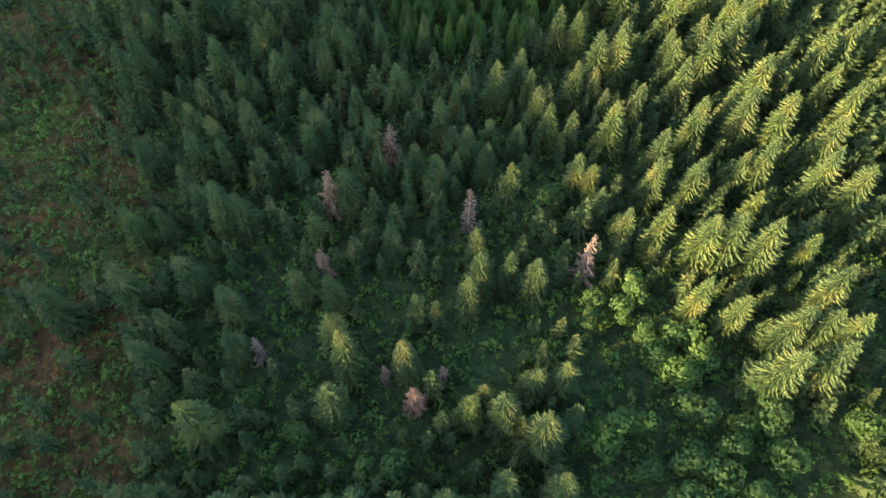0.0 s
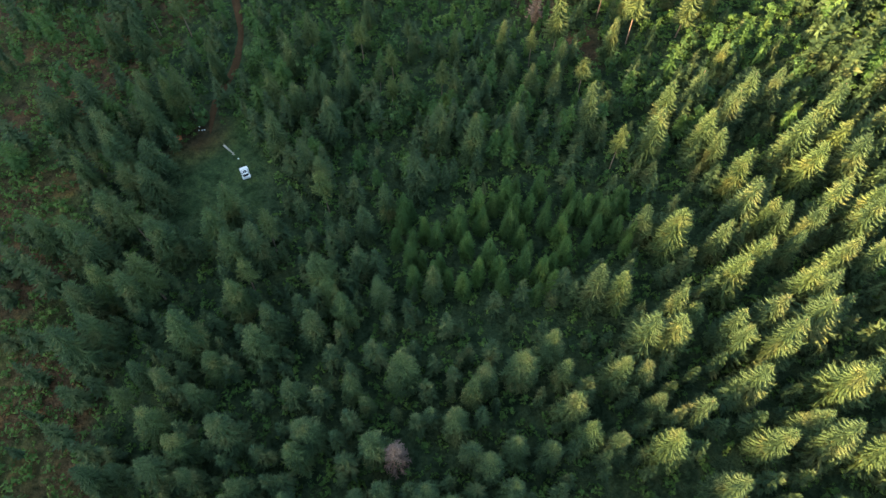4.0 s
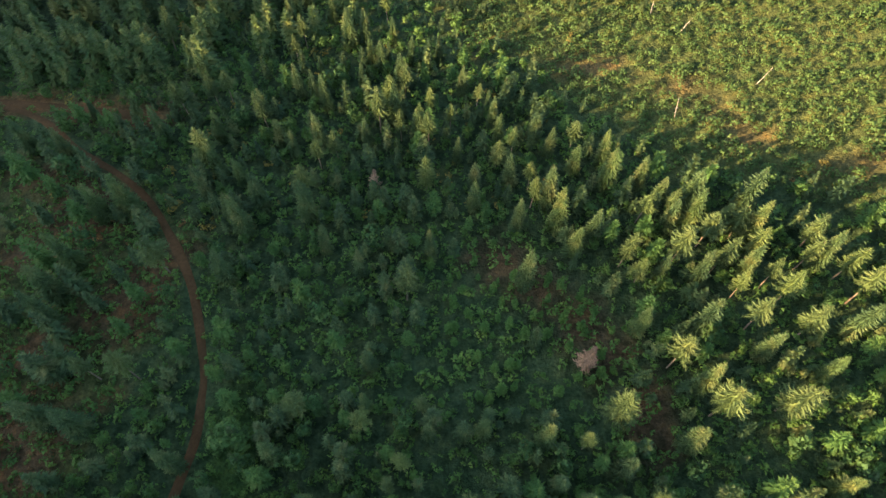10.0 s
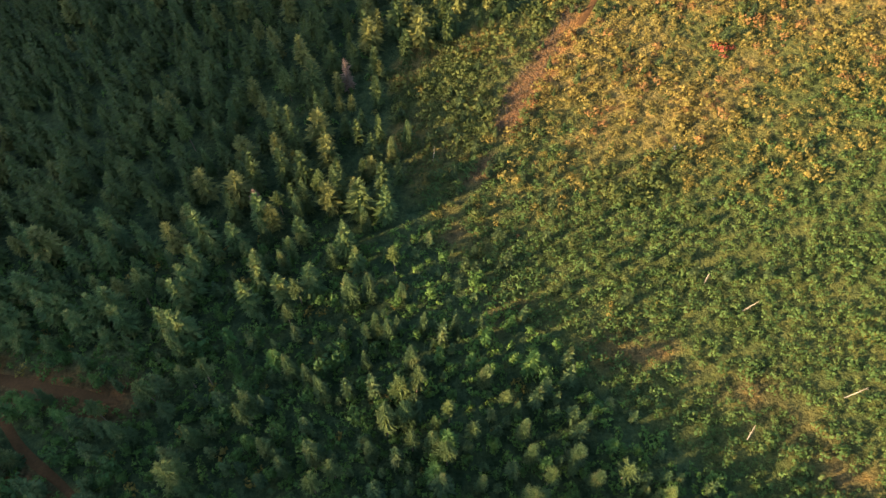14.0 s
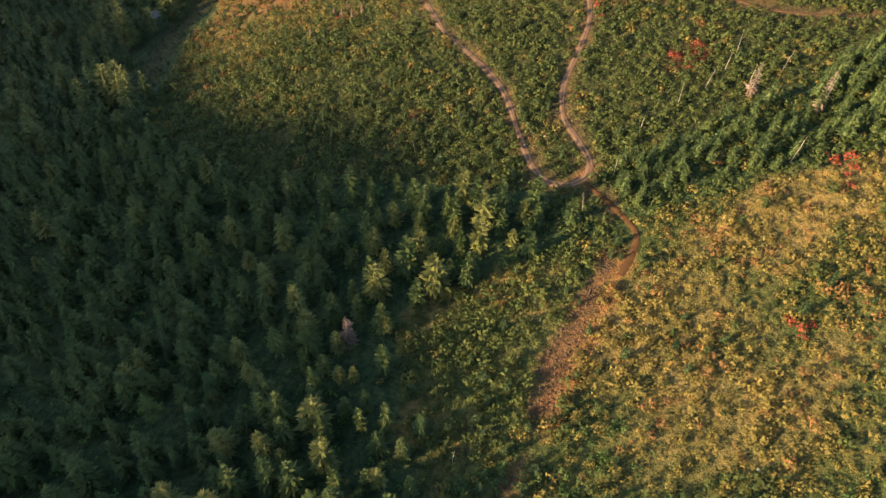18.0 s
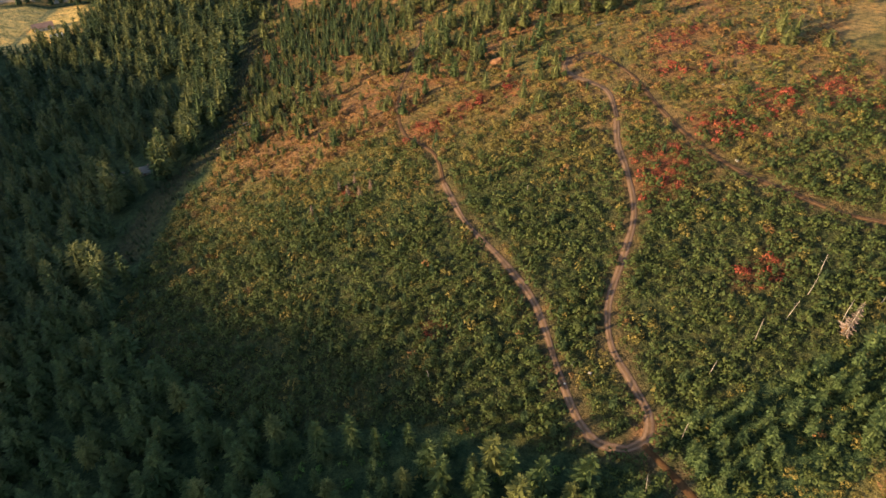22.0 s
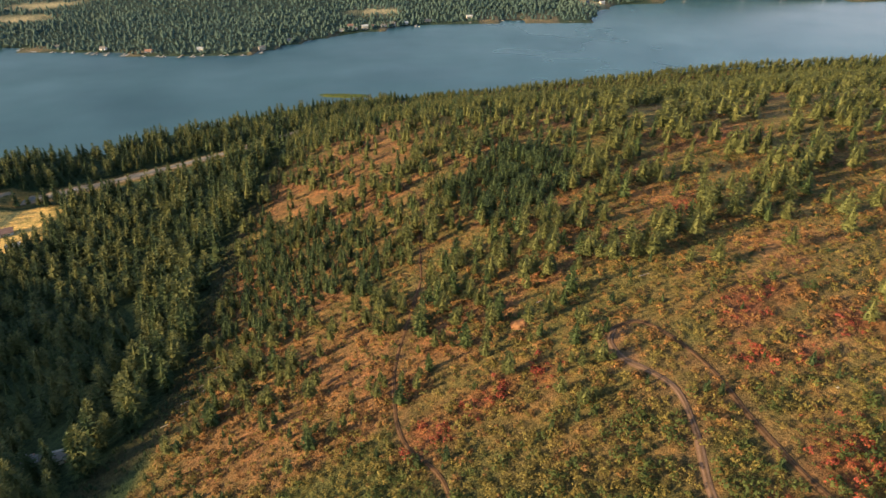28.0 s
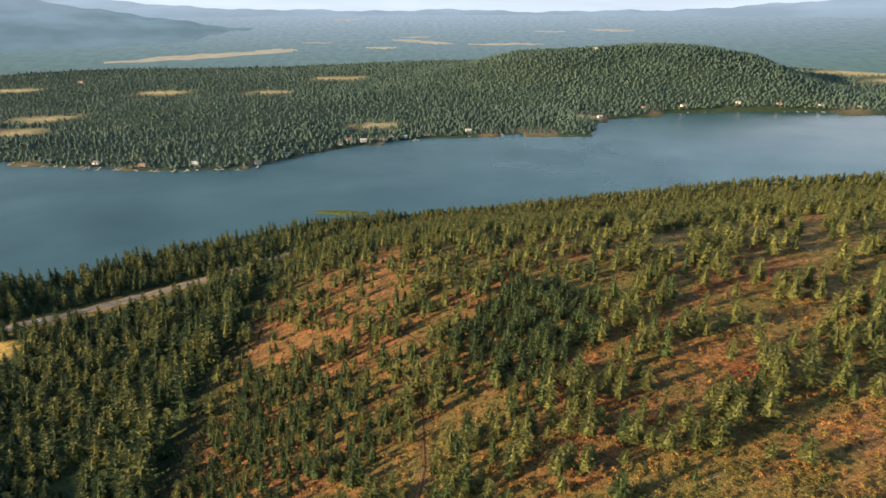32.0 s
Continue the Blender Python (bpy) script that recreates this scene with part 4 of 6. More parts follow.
SPUR_TREES_A = [
    (58.4, 235.5, 19), (42.8, 235.8, 15), (47.2, 237.4, 18), (-52.1, 240.1, 19), (41.8, 240.2, 13), (18.4, 242.1, 19), (-37.6, 247.5, 19), (14.4, 247.7, 12), (1.7, 249.4, 13),
    (31.8, 253.2, 15), (19.8, 257.3, 13), (25.3, 258.0, 13), (11.2, 258.0, 13), (17.2, 262.5, 13), (8.4, 263.2, 13), (-35.9, 265.9, 17), (-3.3, 268.6, 12), (-11.0, 270.6, 12),
    (6.5, 273.0, 11), (-21.1, 273.3, 16), (3.7, 275.4, 11), (-18.3, 278.4, 14), (-52.3, 278.6, 14), (-15.8, 286.0, 16), (-26.5, 287.2, 12), (-37.4, 291.3, 12), (-21.3, 294.1, 13),
    (-5.4, 294.8, 12), (-71.3, 294.9, 15)]
SPUR_TREES_B = [
    (-13.4, 295.7, 12), (-24.1, 296.1, 13), (-45.8, 299.7, 12), (-18.2, 305.0, 12), (-31.0, 305.6, 17), (-44.0, 306.8, 15), (-26.4, 306.9, 15), (-84.3, 309.3, 19), (-20.5, 314.6, 13),
    (-49.5, 318.0, 13), (-36.8, 318.6, 13), (-78.1, 318.7, 16), (-34.4, 326.4, 13), (-55.8, 327.9, 15), (-94.5, 328.7, 17), (-28.5, 329.8, 13), (-47.4, 335.5, 15), (-53.2, 339.0, 12),
    (-36.8, 343.9, 16), (-42.6, 343.9, 15), (-65.2, 356.1, 14), (-21.4, 356.3, 12), (-77.6, 358.0, 15), (-17.3, 361.6, 13), (-75.7, 369.0, 17), (-86.1, 370.9, 19), (-45.4, 376.8, 16),
    (-73.6, 378.1, 17), (-56.7, 390.2, 17), (-89.2, 393.4, 16)]
PLACED = START_TREES_A + START_TREES_B + START_TREES_C + START_TREES_D + VAN_TREES_A + VAN_TREES_B + VAN_TREES_C + VAN_TREES_D + MIDDLE_TREES_A + MIDDLE_TREES_B + MIDDLE_TREES_C + MIDDLE_TREES_D + MIDDLE_TREES_E + SPUR_TREES_A + SPUR_TREES_B
DEAD = [(-22, 77, 14, 0), (-11, 90, 12, 0), (5, 72, 15, 1), (26, 60, 16, 1), (-23, 62, 10, 0), (-33, 45, 10, 1), (-10, 40, 8, 1), (0, 40, 8, 1), (-5, 35, 10, 0), (-60, 70, 7, 0),
        (22, 203, 10, 0), (103, 449, 15, 1), (88, 462, 13, 1), (-37, 392, 12, 0), (-60, 340, 11, 0), (-22, 252, 7, 0), (-52, 563, 5, 0), (-47, 559, 6, 0), (-56, 567, 5, 0), (-43, 563, 5, 0), (-50, 570, 4, 0), (-66, 556, 5, 0)]
BROAD = [(27, 54), (26, 50), (32, 51), (35, 47), (34, 55), (36, 42), (41, 46), (43, 42), (39, 38), (41, 33), (51, 35), (47, 30), (52, 31), (52, 25), (32, 31), (26, 29), (32, 23), (38, 24),
         (42, 21), (46, 19), (37, 18), (65, 29), (45, 26), (-24, 30), (-13, 23), (21, 76), (-33, 36), (-8, 24), (-32, 196), (-47, 190), (-25, 170), (-10, 174)]


def clear_of(x, y, gap):
    """Which of the places are farther than gap from every tall tree."""
    px, py = np.array([p[0] for p in PLACED]), np.array([p[1] for p in PLACED])
    return np.array([np.min((px - a) ** 2 + (py - b) ** 2) > gap * gap for a, b in zip(x, y)], bool)


def stand(seed, x0, x1, y0, y1, gap, keep, where, spare=1.0):
    x, y = strewn(seed, x0, x1, y0, y1, gap, keep)
    k = where(x, y) & ~on_track(x, y, spare)
    return x[k], y[k]


def tree_kind(name, shapes, stem, material, bark, label, group):
    """One prototype with a trunk and a crown for every shape; copies are set with their true height."""
    made = []
    trunk = mesh_of("trunk", *stem, bark, True)
    for v, f in shapes:
        top = new(name)
        part("trunk", trunk, top)
        part("crown", mesh_of("crown", v, f, material), top)
        tagged(top, label, "tree", group)
        made.append(top)
    return made


def put(protos, used, x, y, h, w, rr, lean=1.2):
    """Set the prototype itself first, then copies of it."""
    k = rr.randrange(len(protos))
    m = pose(x, y, float(height(x, y)), rr.gauss(0, lean), rr.gauss(0, lean), rr.random() * 360) @ Matrix.Diagonal((h * w, h * w, h, 1))
    if k not in used:
        used.add(k)
        protos[k].matrix_basis = m
    else:
        copy_thing(protos[k], Matrix()).matrix_basis = m


rr = random.Random(3)
rng = random.Random(8)
r = np.random.default_rng(11)
firs = tree_kind("spruce_tree", FIRS_FINE, STEM, SPRUCE, BARK, "tall green spruce with a pointed crown in the forest", "spruces of the lower forest")
pines = tree_kind("pine_tree", PINES_FINE, STEM, PINE, BARK, "slender yellow-green pine with a bare lower trunk", "pines among the spruces")
larches = tree_kind("larch_tree", FIRS_FINE[1:4], STEM, LARCH, BARK, "young bright-green larch in a dense clump", "larches of the clump")
used_f, used_p, used_l = set(), set(), set()
for a, b, h in PLACED:
    if b > 172:
        h *= 0.9
    if inside(np.array([a]), np.array([b]), LARCH_STAND)[0]:
        continue
    pine = rr.random() < (0.06 if b < 130 else 0.14 if b < 172 else 0.32)
    if pine:
        put(pines, used_p, a, b, h * 1.05, rr.uniform(0.85, 1.15), rr, 2.2)
    else:
        put(firs, used_f, a, b, h, rr.uniform(1.05, 1.35) if b < 172 else rr.uniform(0.8, 1.1), rr)
lx, ly = stand(26, -16, 38, 118, 150, 4.0, 0.95, lambda x, y: inside(x, y, LARCH_STAND))
for a, b in zip(lx, ly):
    put(larches, used_l, a, b, rr.uniform(8, 12), rr.uniform(0.95, 1.15), rr)
rusty = tree_kind("dead_spruce_tree", [conifer(rng, 19, 9, 6, spread=0.14, ragged=0.5), conifer(rng, 17, 9, 6, spread=0.155, ragged=0.55)], STEM, RUST, GREY_WOOD,
                  "dead spruce with pinkish-brown needles among green trees", "dead trees")
bare = tree_kind("bare_spruce_tree", [conifer(rng, 17, 8, 5, spread=0.125, ragged=0.6, core=False), conifer(rng, 15, 7, 5, spread=0.14, ragged=0.6, core=False)], STEM, DEAD_BOUGH, GREY_WOOD, "dead brown-grey spruce with thin bare boughs", "dead trees")
used_r, used_g = set(), set()
for a, b, h, grey in DEAD:
    if grey:
        put(bare, used_g, a, b, h, 1.2, rr)
    else:
        put(rusty, used_r, a, b, h * 1.1, 1.4, rr)
broads = tree_kind("aspen_tree", BROAD_FINE, STEM, LEAF, BARK, "round-crowned green broad-leaved tree in the undergrowth", "broad-leaved trees")
used_b = set()
for a, b in BROAD:
    put(broads, used_b, a, b, rr.uniform(5, 8), rr.uniform(1.3, 1.7), rr)


# smaller trees between them, and the rest of the lower forest
def lower(x, y):
    return ~open_ground(x, y) & ~inside(x, y, START_GAP) & ~inside(x, y, LEAF_STAND) & ~inside(x, y, SAPLINGS) & ~inside(x, y, LARCH_STAND)


nx, ny = stand(21, -95, 130, -20, 180, 4.8, 0.8, lower)
mx, my = stand(22, -110, 150, 165, 300, 5.4, 0.62, lower)
gx, gy = stand(23, -34, 14, 20, 60, 8.0, 0.4, lambda x, y: inside(x, y, START_GAP))
bx, by = stand(24, -150, -50, -60, 290, 8.0, 0.65, lambda x, y: inside(x, y, BARE_WEST))
x, y = np.concatenate((nx, mx, gx, bx)), np.concatenate((ny, my, gy, by))
k = clear_of(x, y, 2.5)
x, y = x[k], y[k]
far_off = (x > 85) | (y < 20)
tall = np.where(far_off, r.uniform(12, 19, len(x)), r.uniform(6, 12.5, len(x))) * np.where(inside(x, y, BARE_WEST) & (y > 120), 1.3, 1.0)
leafy_one = (r.random(len(x)) < 0.25) & (y > 165)
bright_one = ~leafy_one & (y > 150) & (r.random(len(x)) < 0.3)
for sel, shapes, mat, label, s in ((~leafy_one & ~bright_one, FIRS_MID, SPRUCE, "dense dark green spruce forest on the slope", 31), (bright_one, PINES_MID, LARCH, "bright green young larches among the spruces", 36), (leafy_one, BROAD_MID, LEAF, "young broad-leaved trees among the spruces", 32)):
    tagged(planted("mixed_forest", shapes, x[sel], y[sel], tall[sel] * (0.7 if s == 32 else 1), r.uniform(0.95, 1.25, sel.sum()), mat, s), label, "forest", kind="stuff")
ox, oy = stand(28, -120, 110, 160, 325, 4.3, 0.65, lambda x, y: lower(x, y) & clear_of(x, y, 1.8) & (off_line(x, y, TRACK_WEST) > 3))
k = np.random.default_rng(3).random(len(ox)) < 0.62
tagged(planted("saplings", BROAD_MID, ox[k], oy[k], r.uniform(2.5, 5.5, k.sum()), r.uniform(1.0, 1.4, k.sum()), UNDER_GREEN, 34), "lush green young broad-leaved growth under the trees", "saplings", kind="stuff")
tagged(planted("saplings", FIRS_PLAIN, ox[~k], oy[~k], r.uniform(3, 7.5, (~k).sum()), r.uniform(1.0, 1.4, (~k).sum()), SPRUCE, 35), "young green spruces under the taller trees", "saplings", kind="stuff")
qx, qy = stand(27, -12, 34, 188, 236, 3.6, 0.75, lambda x, y: inside(x, y, SAPLINGS) & clear_of(x, y, 2.0))
tagged(planted("saplings", FIRS_MID, qx, qy, r.uniform(2.5, 6, len(qx)), r.uniform(1.0, 1.4, len(qx)), LARCH, 33), "young green saplings filling a clearing", "saplings", kind="stuff")


# the long western forest, the stands on the upper slope and the belt of trees by the bend
def west(x, y):
    edge = along([(240, -75), (290, -95), (310, -16), (400, -26), (410, 10), (425, 28), (440, 10), (455, -40), (470, -90), (514, -140), (590, -137), (650, -134), (700, -133), (790, -151), (845, -153), (1100, -150), (1135, -145), (1150, -60), (1300, -60)], y)
    return (x < edge + 4 * ripple(y, x, 9)) & ~inside(x, y, STRAW_FIELD) & (off_line(x, y, POWER_CUT) > 10.5) & (off_line(x, y, TRACK_CROSS) > 6) & (off_line(x, y, HIGHWAY) > 14) & (y < along(NEAR_SHORE, x) - 8) & ~inside(x, y, YARD) & ~inside(x, y, ROADSIDE)


YARD = [(-194, 638), (-163, 634), (-162, 648), (-178, 660), (-194, 652)]
ROADSIDE = [(-300, 996), (-215, 1040), (-205, 1020), (-262, 975), (-300, 970)]
wx, wy = stand(41, -330, 30, 286, 520, 7.0, 0.9, lambda x, y: west(x, y) & clear_of(x, y, 3.0) & (patchy(x, y, 17, 5) > np.where((y < 440) & (x > -150), 0.14, 0.12)) & (x > -185 - 0.4 * (y - 300)))
k = np.random.default_rng(2).random(len(wx)) < np.where(wx < -80, 0.08, 0.2)
# Past y 335 darker needles carry part of the forest's shade.
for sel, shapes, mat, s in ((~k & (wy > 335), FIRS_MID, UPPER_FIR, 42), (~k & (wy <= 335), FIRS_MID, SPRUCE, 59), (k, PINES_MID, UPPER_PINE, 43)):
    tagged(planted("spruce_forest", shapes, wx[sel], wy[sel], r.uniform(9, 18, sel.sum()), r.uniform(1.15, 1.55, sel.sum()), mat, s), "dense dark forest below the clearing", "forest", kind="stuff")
wx, wy = stand(44, -560, -60, 520, 1262, 7.8, 0.9, lambda x, y: west(x, y) & (patchy(x, y, 30, 7) > 0.13) & (x > -170 - 0.75 * (y - 480)))
# The lighter pine needles stand in for sunlit crowns among the firs.
k = np.random.default_rng(6).random(len(wx)) < 0.45
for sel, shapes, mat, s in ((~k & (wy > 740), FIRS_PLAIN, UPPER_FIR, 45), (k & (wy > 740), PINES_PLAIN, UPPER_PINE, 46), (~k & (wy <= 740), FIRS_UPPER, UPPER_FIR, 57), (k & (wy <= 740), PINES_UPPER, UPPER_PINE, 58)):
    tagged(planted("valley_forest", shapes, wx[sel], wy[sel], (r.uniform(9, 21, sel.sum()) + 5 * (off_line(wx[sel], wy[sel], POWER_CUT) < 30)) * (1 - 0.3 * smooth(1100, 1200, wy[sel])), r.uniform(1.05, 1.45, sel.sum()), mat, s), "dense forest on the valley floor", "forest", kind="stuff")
hx, hy = stand(47, 30, 190, 420, 495, 4.6, 0.85, lambda x, y: inside(x, y, HEDGE))
tall = r.uniform(5, 11, len(hx)) + 5 * smooth(80, 120, hx) * r.random(len(hx))
tagged(planted("tree_belt", PINES_MID, hx, hy, tall, r.uniform(0.9, 1.25, len(hx)), PINE, 48), "belt of slender green trees across the brushy slope", "forest", kind="stuff")
ux, uy = stand(49, -140, 70, 676, 862, 4.9, 0.85, lambda x, y: inside(x + 13 * ripple(y, x, 9), y + 20 * ripple(x, y, 11), MID_STAND) | inside(x + 12 * ripple(y, x, 7), y + 18 * ripple(x, y, 8), DARK_STAND))
dark = inside(ux, uy, [(-12, 830), (32, 868), (74, 845), (60, 750), (18, 728), (-14, 760)])
leafy_part = ~dark & (np.random.default_rng(31).random(len(ux)) < 0.4)
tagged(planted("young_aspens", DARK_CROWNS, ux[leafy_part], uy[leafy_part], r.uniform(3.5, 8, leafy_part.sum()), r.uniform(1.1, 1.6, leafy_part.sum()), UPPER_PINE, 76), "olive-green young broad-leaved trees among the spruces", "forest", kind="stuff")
fir_part = ~dark & ~leafy_part
tagged(planted("spruce_stand", FIRS_UPPER, ux[fir_part], uy[fir_part], r.uniform(5, 13, fir_part.sum()), r.uniform(1.05, 1.5, fir_part.sum()), UPPER_FIR, 50), "young dense spruces on the upper slope", "forest", kind="stuff")
dark = dark & (np.random.default_rng(33).random(len(ux)) < 0.88)
tagged(planted("aspen_stand", DARK_CROWNS, ux[dark], uy[dark], r.uniform(5, 12, dark.sum()), r.uniform(1.1, 1.6, dark.sum()), UPPER_FIR, 56), "dense dark green broad-leaved stand on the upper slope", "forest", kind="stuff")


# the same forest goes on where it closes the place on both sides
ex, ey = stand(71, 82, 260, -120, 235, 8.5, 0.85, lambda x, y: ~inside(x, y, OPEN_HILL) & (off_line(x, y, OLD_TRACE) > 4))
tagged(planted("mixed_forest", FIRS_PLAIN, ex, ey, r.uniform(9, 18, len(ex)), r.uniform(1.05, 1.4, len(ex)), SPRUCE, 72), "dense spruce forest rising beside the slope", "forest", kind="stuff")
ex, ey = stand(73, -420, -140, -160, 300, 9.0, 0.85, lambda x, y: ~inside(x, y, BARE_WEST))
tagged(planted("mixed_forest", SPIRES, ex, ey, r.uniform(9, 17, len(ex)), r.uniform(1.1, 1.5, len(ex)), SPRUCE, 74), "spruce forest falling to the western valley", "forest", kind="stuff")


def upper(x, y):
    edge = along([(590, -120), (650, -112), (840, -140), (970, -135), (1250, -150)], y)
    share = along([(570, 0.20), (605, 0.38), (630, 0.47), (650, 0.51), (690, 0.53), (800, 0.53), (900, 0.54), (1000, 0.57), (1080, 0.66), (1180, 0.9), (1300, 1.0)], y) - 0.05 * smooth(60, 160, x) * smooth(570, 640, y) - 0.25 * smooth(30, 60, x) * (1 - smooth(90, 120, x)) * (1 - smooth(640, 690, y))
    share = share * np.where(inside(x, y, RUST_BANK), 0.9, 1) * np.where(inside(x, y, MID_STAND) | inside(x, y, DARK_STAND), 0.5, 1)
    return (x > edge - 7) & (knoll(x, y) < 0.9 * np.random.default_rng(23).random(len(x)) + 0.1) & ((x < 50) | (np.random.default_rng(29).random(len(x)) > 0.42 * smooth(40, 110, x) * (1 - smooth(1000, 1100, y)))) & (0.40 * patchy(x, y, 15, 3) + 0.35 * patchy(y, x, 5.5, 8) + 0.25 * np.random.default_rng(9).random(len(x)) < share) & (y < along(NEAR_SHORE, x) - 6)

ux, uy = stand(51, -170, 640, 590, 1330, 6.8, 0.93, lambda x, y: upper(x, y) & (x < 60 + 0.72 * (y - 480)))
k = np.random.default_rng(4).random(len(ux)) < 0.28 - 0.18 * smooth(60, 140, ux)
near = uy < 830
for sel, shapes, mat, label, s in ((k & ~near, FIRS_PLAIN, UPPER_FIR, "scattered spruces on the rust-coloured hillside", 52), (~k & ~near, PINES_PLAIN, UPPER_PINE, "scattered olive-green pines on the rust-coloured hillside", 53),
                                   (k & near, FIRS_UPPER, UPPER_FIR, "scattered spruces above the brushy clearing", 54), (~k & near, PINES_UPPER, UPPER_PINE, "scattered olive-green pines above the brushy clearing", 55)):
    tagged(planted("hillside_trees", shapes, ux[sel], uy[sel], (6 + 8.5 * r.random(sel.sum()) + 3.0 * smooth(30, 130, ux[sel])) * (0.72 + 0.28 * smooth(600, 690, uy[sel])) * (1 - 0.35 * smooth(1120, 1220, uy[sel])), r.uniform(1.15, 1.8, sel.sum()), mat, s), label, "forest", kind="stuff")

# ---- brush ----
def brush_kind(x, y, seed):
    """0 green, 1 gold, 2 rust, 3 red, by the ground that it grows on."""
    q = np.clip(0.55 * np.random.default_rng(seed).random(len(x)) + 0.45 * (0.5 + 1.1 * (patchy(x, y, 5.3, 3) - 0.5) + 0.5 * (patchy(y, x, 2.1, 6) - 0.5)), 0, 1)
    p = patchy(x, y, 11, 1)
    low_hill = inside(x, y, OPEN_HILL) * smooth(312, 362, y + 0.5 * (p - 0.5) * 60) * smooth(-5, 25, x - 0.35 * (y - 340))
    warm = 0.20 + 0.66 * low_hill + 0.06 * smooth(430, 470, y) + 0.42 * smooth(510, 600, y - 0.05 * x) + 0.45 * smooth(570, 640, y) + 0.5 * (p - 0.5)
    warm = np.where((y < 240) & ~inside(x, y, OPEN_HILL), 0.0, warm)
    warm = np.where((y < 345) & inside(x, y, OPEN_HILL), warm - 0.18 * (1 - smooth(315, 345, y)), warm)
    warm = np.where(y > 640, 0.72 + 0.4 * (p - 0.5), warm)
    kind = np.where(q < warm, 1, 0)
    kind = np.where(q < warm * (0.12 + 0.22 * low_hill + 0.20 * smooth(430, 470, y) + 0.22 * smooth(550, 625, y) + 0.15 * smooth(640, 680, y)), 2, kind)
    return np.where(np.random.default_rng(seed + 1).random(len(x)) < 0.62 * redness(x, y), 3, kind)


BARE_LOOP = [(44, 609), (40.5, 616), (40, 622), (43, 629)]


def open_slope(x, y):
    fade = np.random.default_rng(14).random(len(x)) > smooth(560, 660, y + 18 * ripple(x, y, 16))
    return (inside(x, y, OPEN_HILL) | inside(x, y, UPPER_CLEARING) | inside(x, y, HEDGE) | ((x > 20) & (y > 405) & (y < 470))) & ~inside(x, y, STONY) & (off_line(x, y, OLD_TRACE) > 0.2 + 1.6 * patchy(x, y, 6, 9)) & (off_line(x, y, TRACK_FAINT) > 0.5 + 2.2 * patchy(x, y, 4, 9)) & (np.abs(x) < 62 + 0.36 * (y - 150)) & fade & (off_line(x, y, BARE_LOOP) > 3.2)


tx, ty = stand(61, -150, 150, 225, 690, 2.15, 0.93, open_slope, 1.3)
vx, vy = stand(62, -180, 120, -10, 460, 2.7, 0.9, lambda x, y: ((y < 330) | (np.random.default_rng(18).random(len(x)) < 0.15)) & ((y < 405) | (x < 20)) & ~inside(x, y, OPEN_HILL) & ~inside(x, y, UPPER_CLEARING) & ~inside(x, y, HEDGE) & ~inside(x, y, VAN_CLEARING) & (np.abs(x) < 105 + 0.15 * y) & (off_line(x, y, TRACK_WEST) > 1.4))
zx, zy = stand(63, -140, 340, 545, 1010, 2.3, 0.8, lambda x, y: (off_line(x, y, BARE_LOOP) > 3.2) & (x > -125 - 0.12 * (y - 620)) & (x < 110 + 0.72 * (y - 560)) & (np.random.default_rng(15).random(len(x)) > 0.93 * smooth(700, 900, y)) & (smooth(560, 650, y + 18 * ripple(x, y, 16)) > np.random.default_rng(16).random(len(x))), 0.2)
for q, (mat, word) in enumerate(((BRUSH_GREEN, "low green brush"), (BRUSH_GOLD, "yellowing autumn brush"), (BRUSH_RUST, "rust-brown autumn brush"), (BRUSH_RED, "bright red autumn brush"))):
    for x, y, shapes, lo, hi, where in ((tx, ty, BUSHES, 0.8, 2.2, "on the open slope"), (vx, vy, BUSHES_SMALL, 0.7, 2.2, "under the trees"), (zx, zy, BUSHES_SMALL, 0.45, 1.6, "on the dry upper hillside")):
        m = brush_kind(x, y, 7) == q
        if q == 0 and x is tx:
            lime = m & (y < 350 + 30 * ripple(x, y, 15))
            tagged(planted("brush", shapes, x[lime], y[lime], r.uniform(0.8, 2.5, lime.sum()), r.uniform(0.9, 1.3, lime.sum()), BRUSH_LIME, 69), "light yellow-green brush on the open slope", "brush", kind="stuff")
            m = m & ~lime
        if m.any():
            tall = (lo + (hi - lo) * 1.5 * r.random(m.sum()) ** 1.9) * (1.25 if q == 0 else 1.0) * (0.75 + 0.5 * patchy(x[m], y[m], 7.3, 12)) * np.where(r.random(m.sum()) < 0.06, 1.8, 1.0)
            tall = np.minimum(tall, 1.9 if x is vx else 3.2 if x is tx else 2.2)
            leaves = UNDER_GREEN if mat is BRUSH_GREEN and x is vx else mat
            tagged(planted("brush", shapes, x[m], y[m], tall, r.uniform(0.9, 1.3, m.sum()) if x is tx else r.uniform(1.0, 1.5, m.sum()), leaves, 70 + q), word + " " + where, "brush", kind="stuff")

# the low growth of the bare ground beside the lower forest
wx, wy = stand(75, -105, -42, -5, 262, 1.9, 0.85, lambda x, y: inside(x, y, BARE_WEST) & ~inside(x, y, VAN_CLEARING) & (patchy(x, y, 6, 4) > 0.34) & (off_line(x, y, TRACK_WEST) > 2))
k = np.random.default_rng(17).random(len(wx))
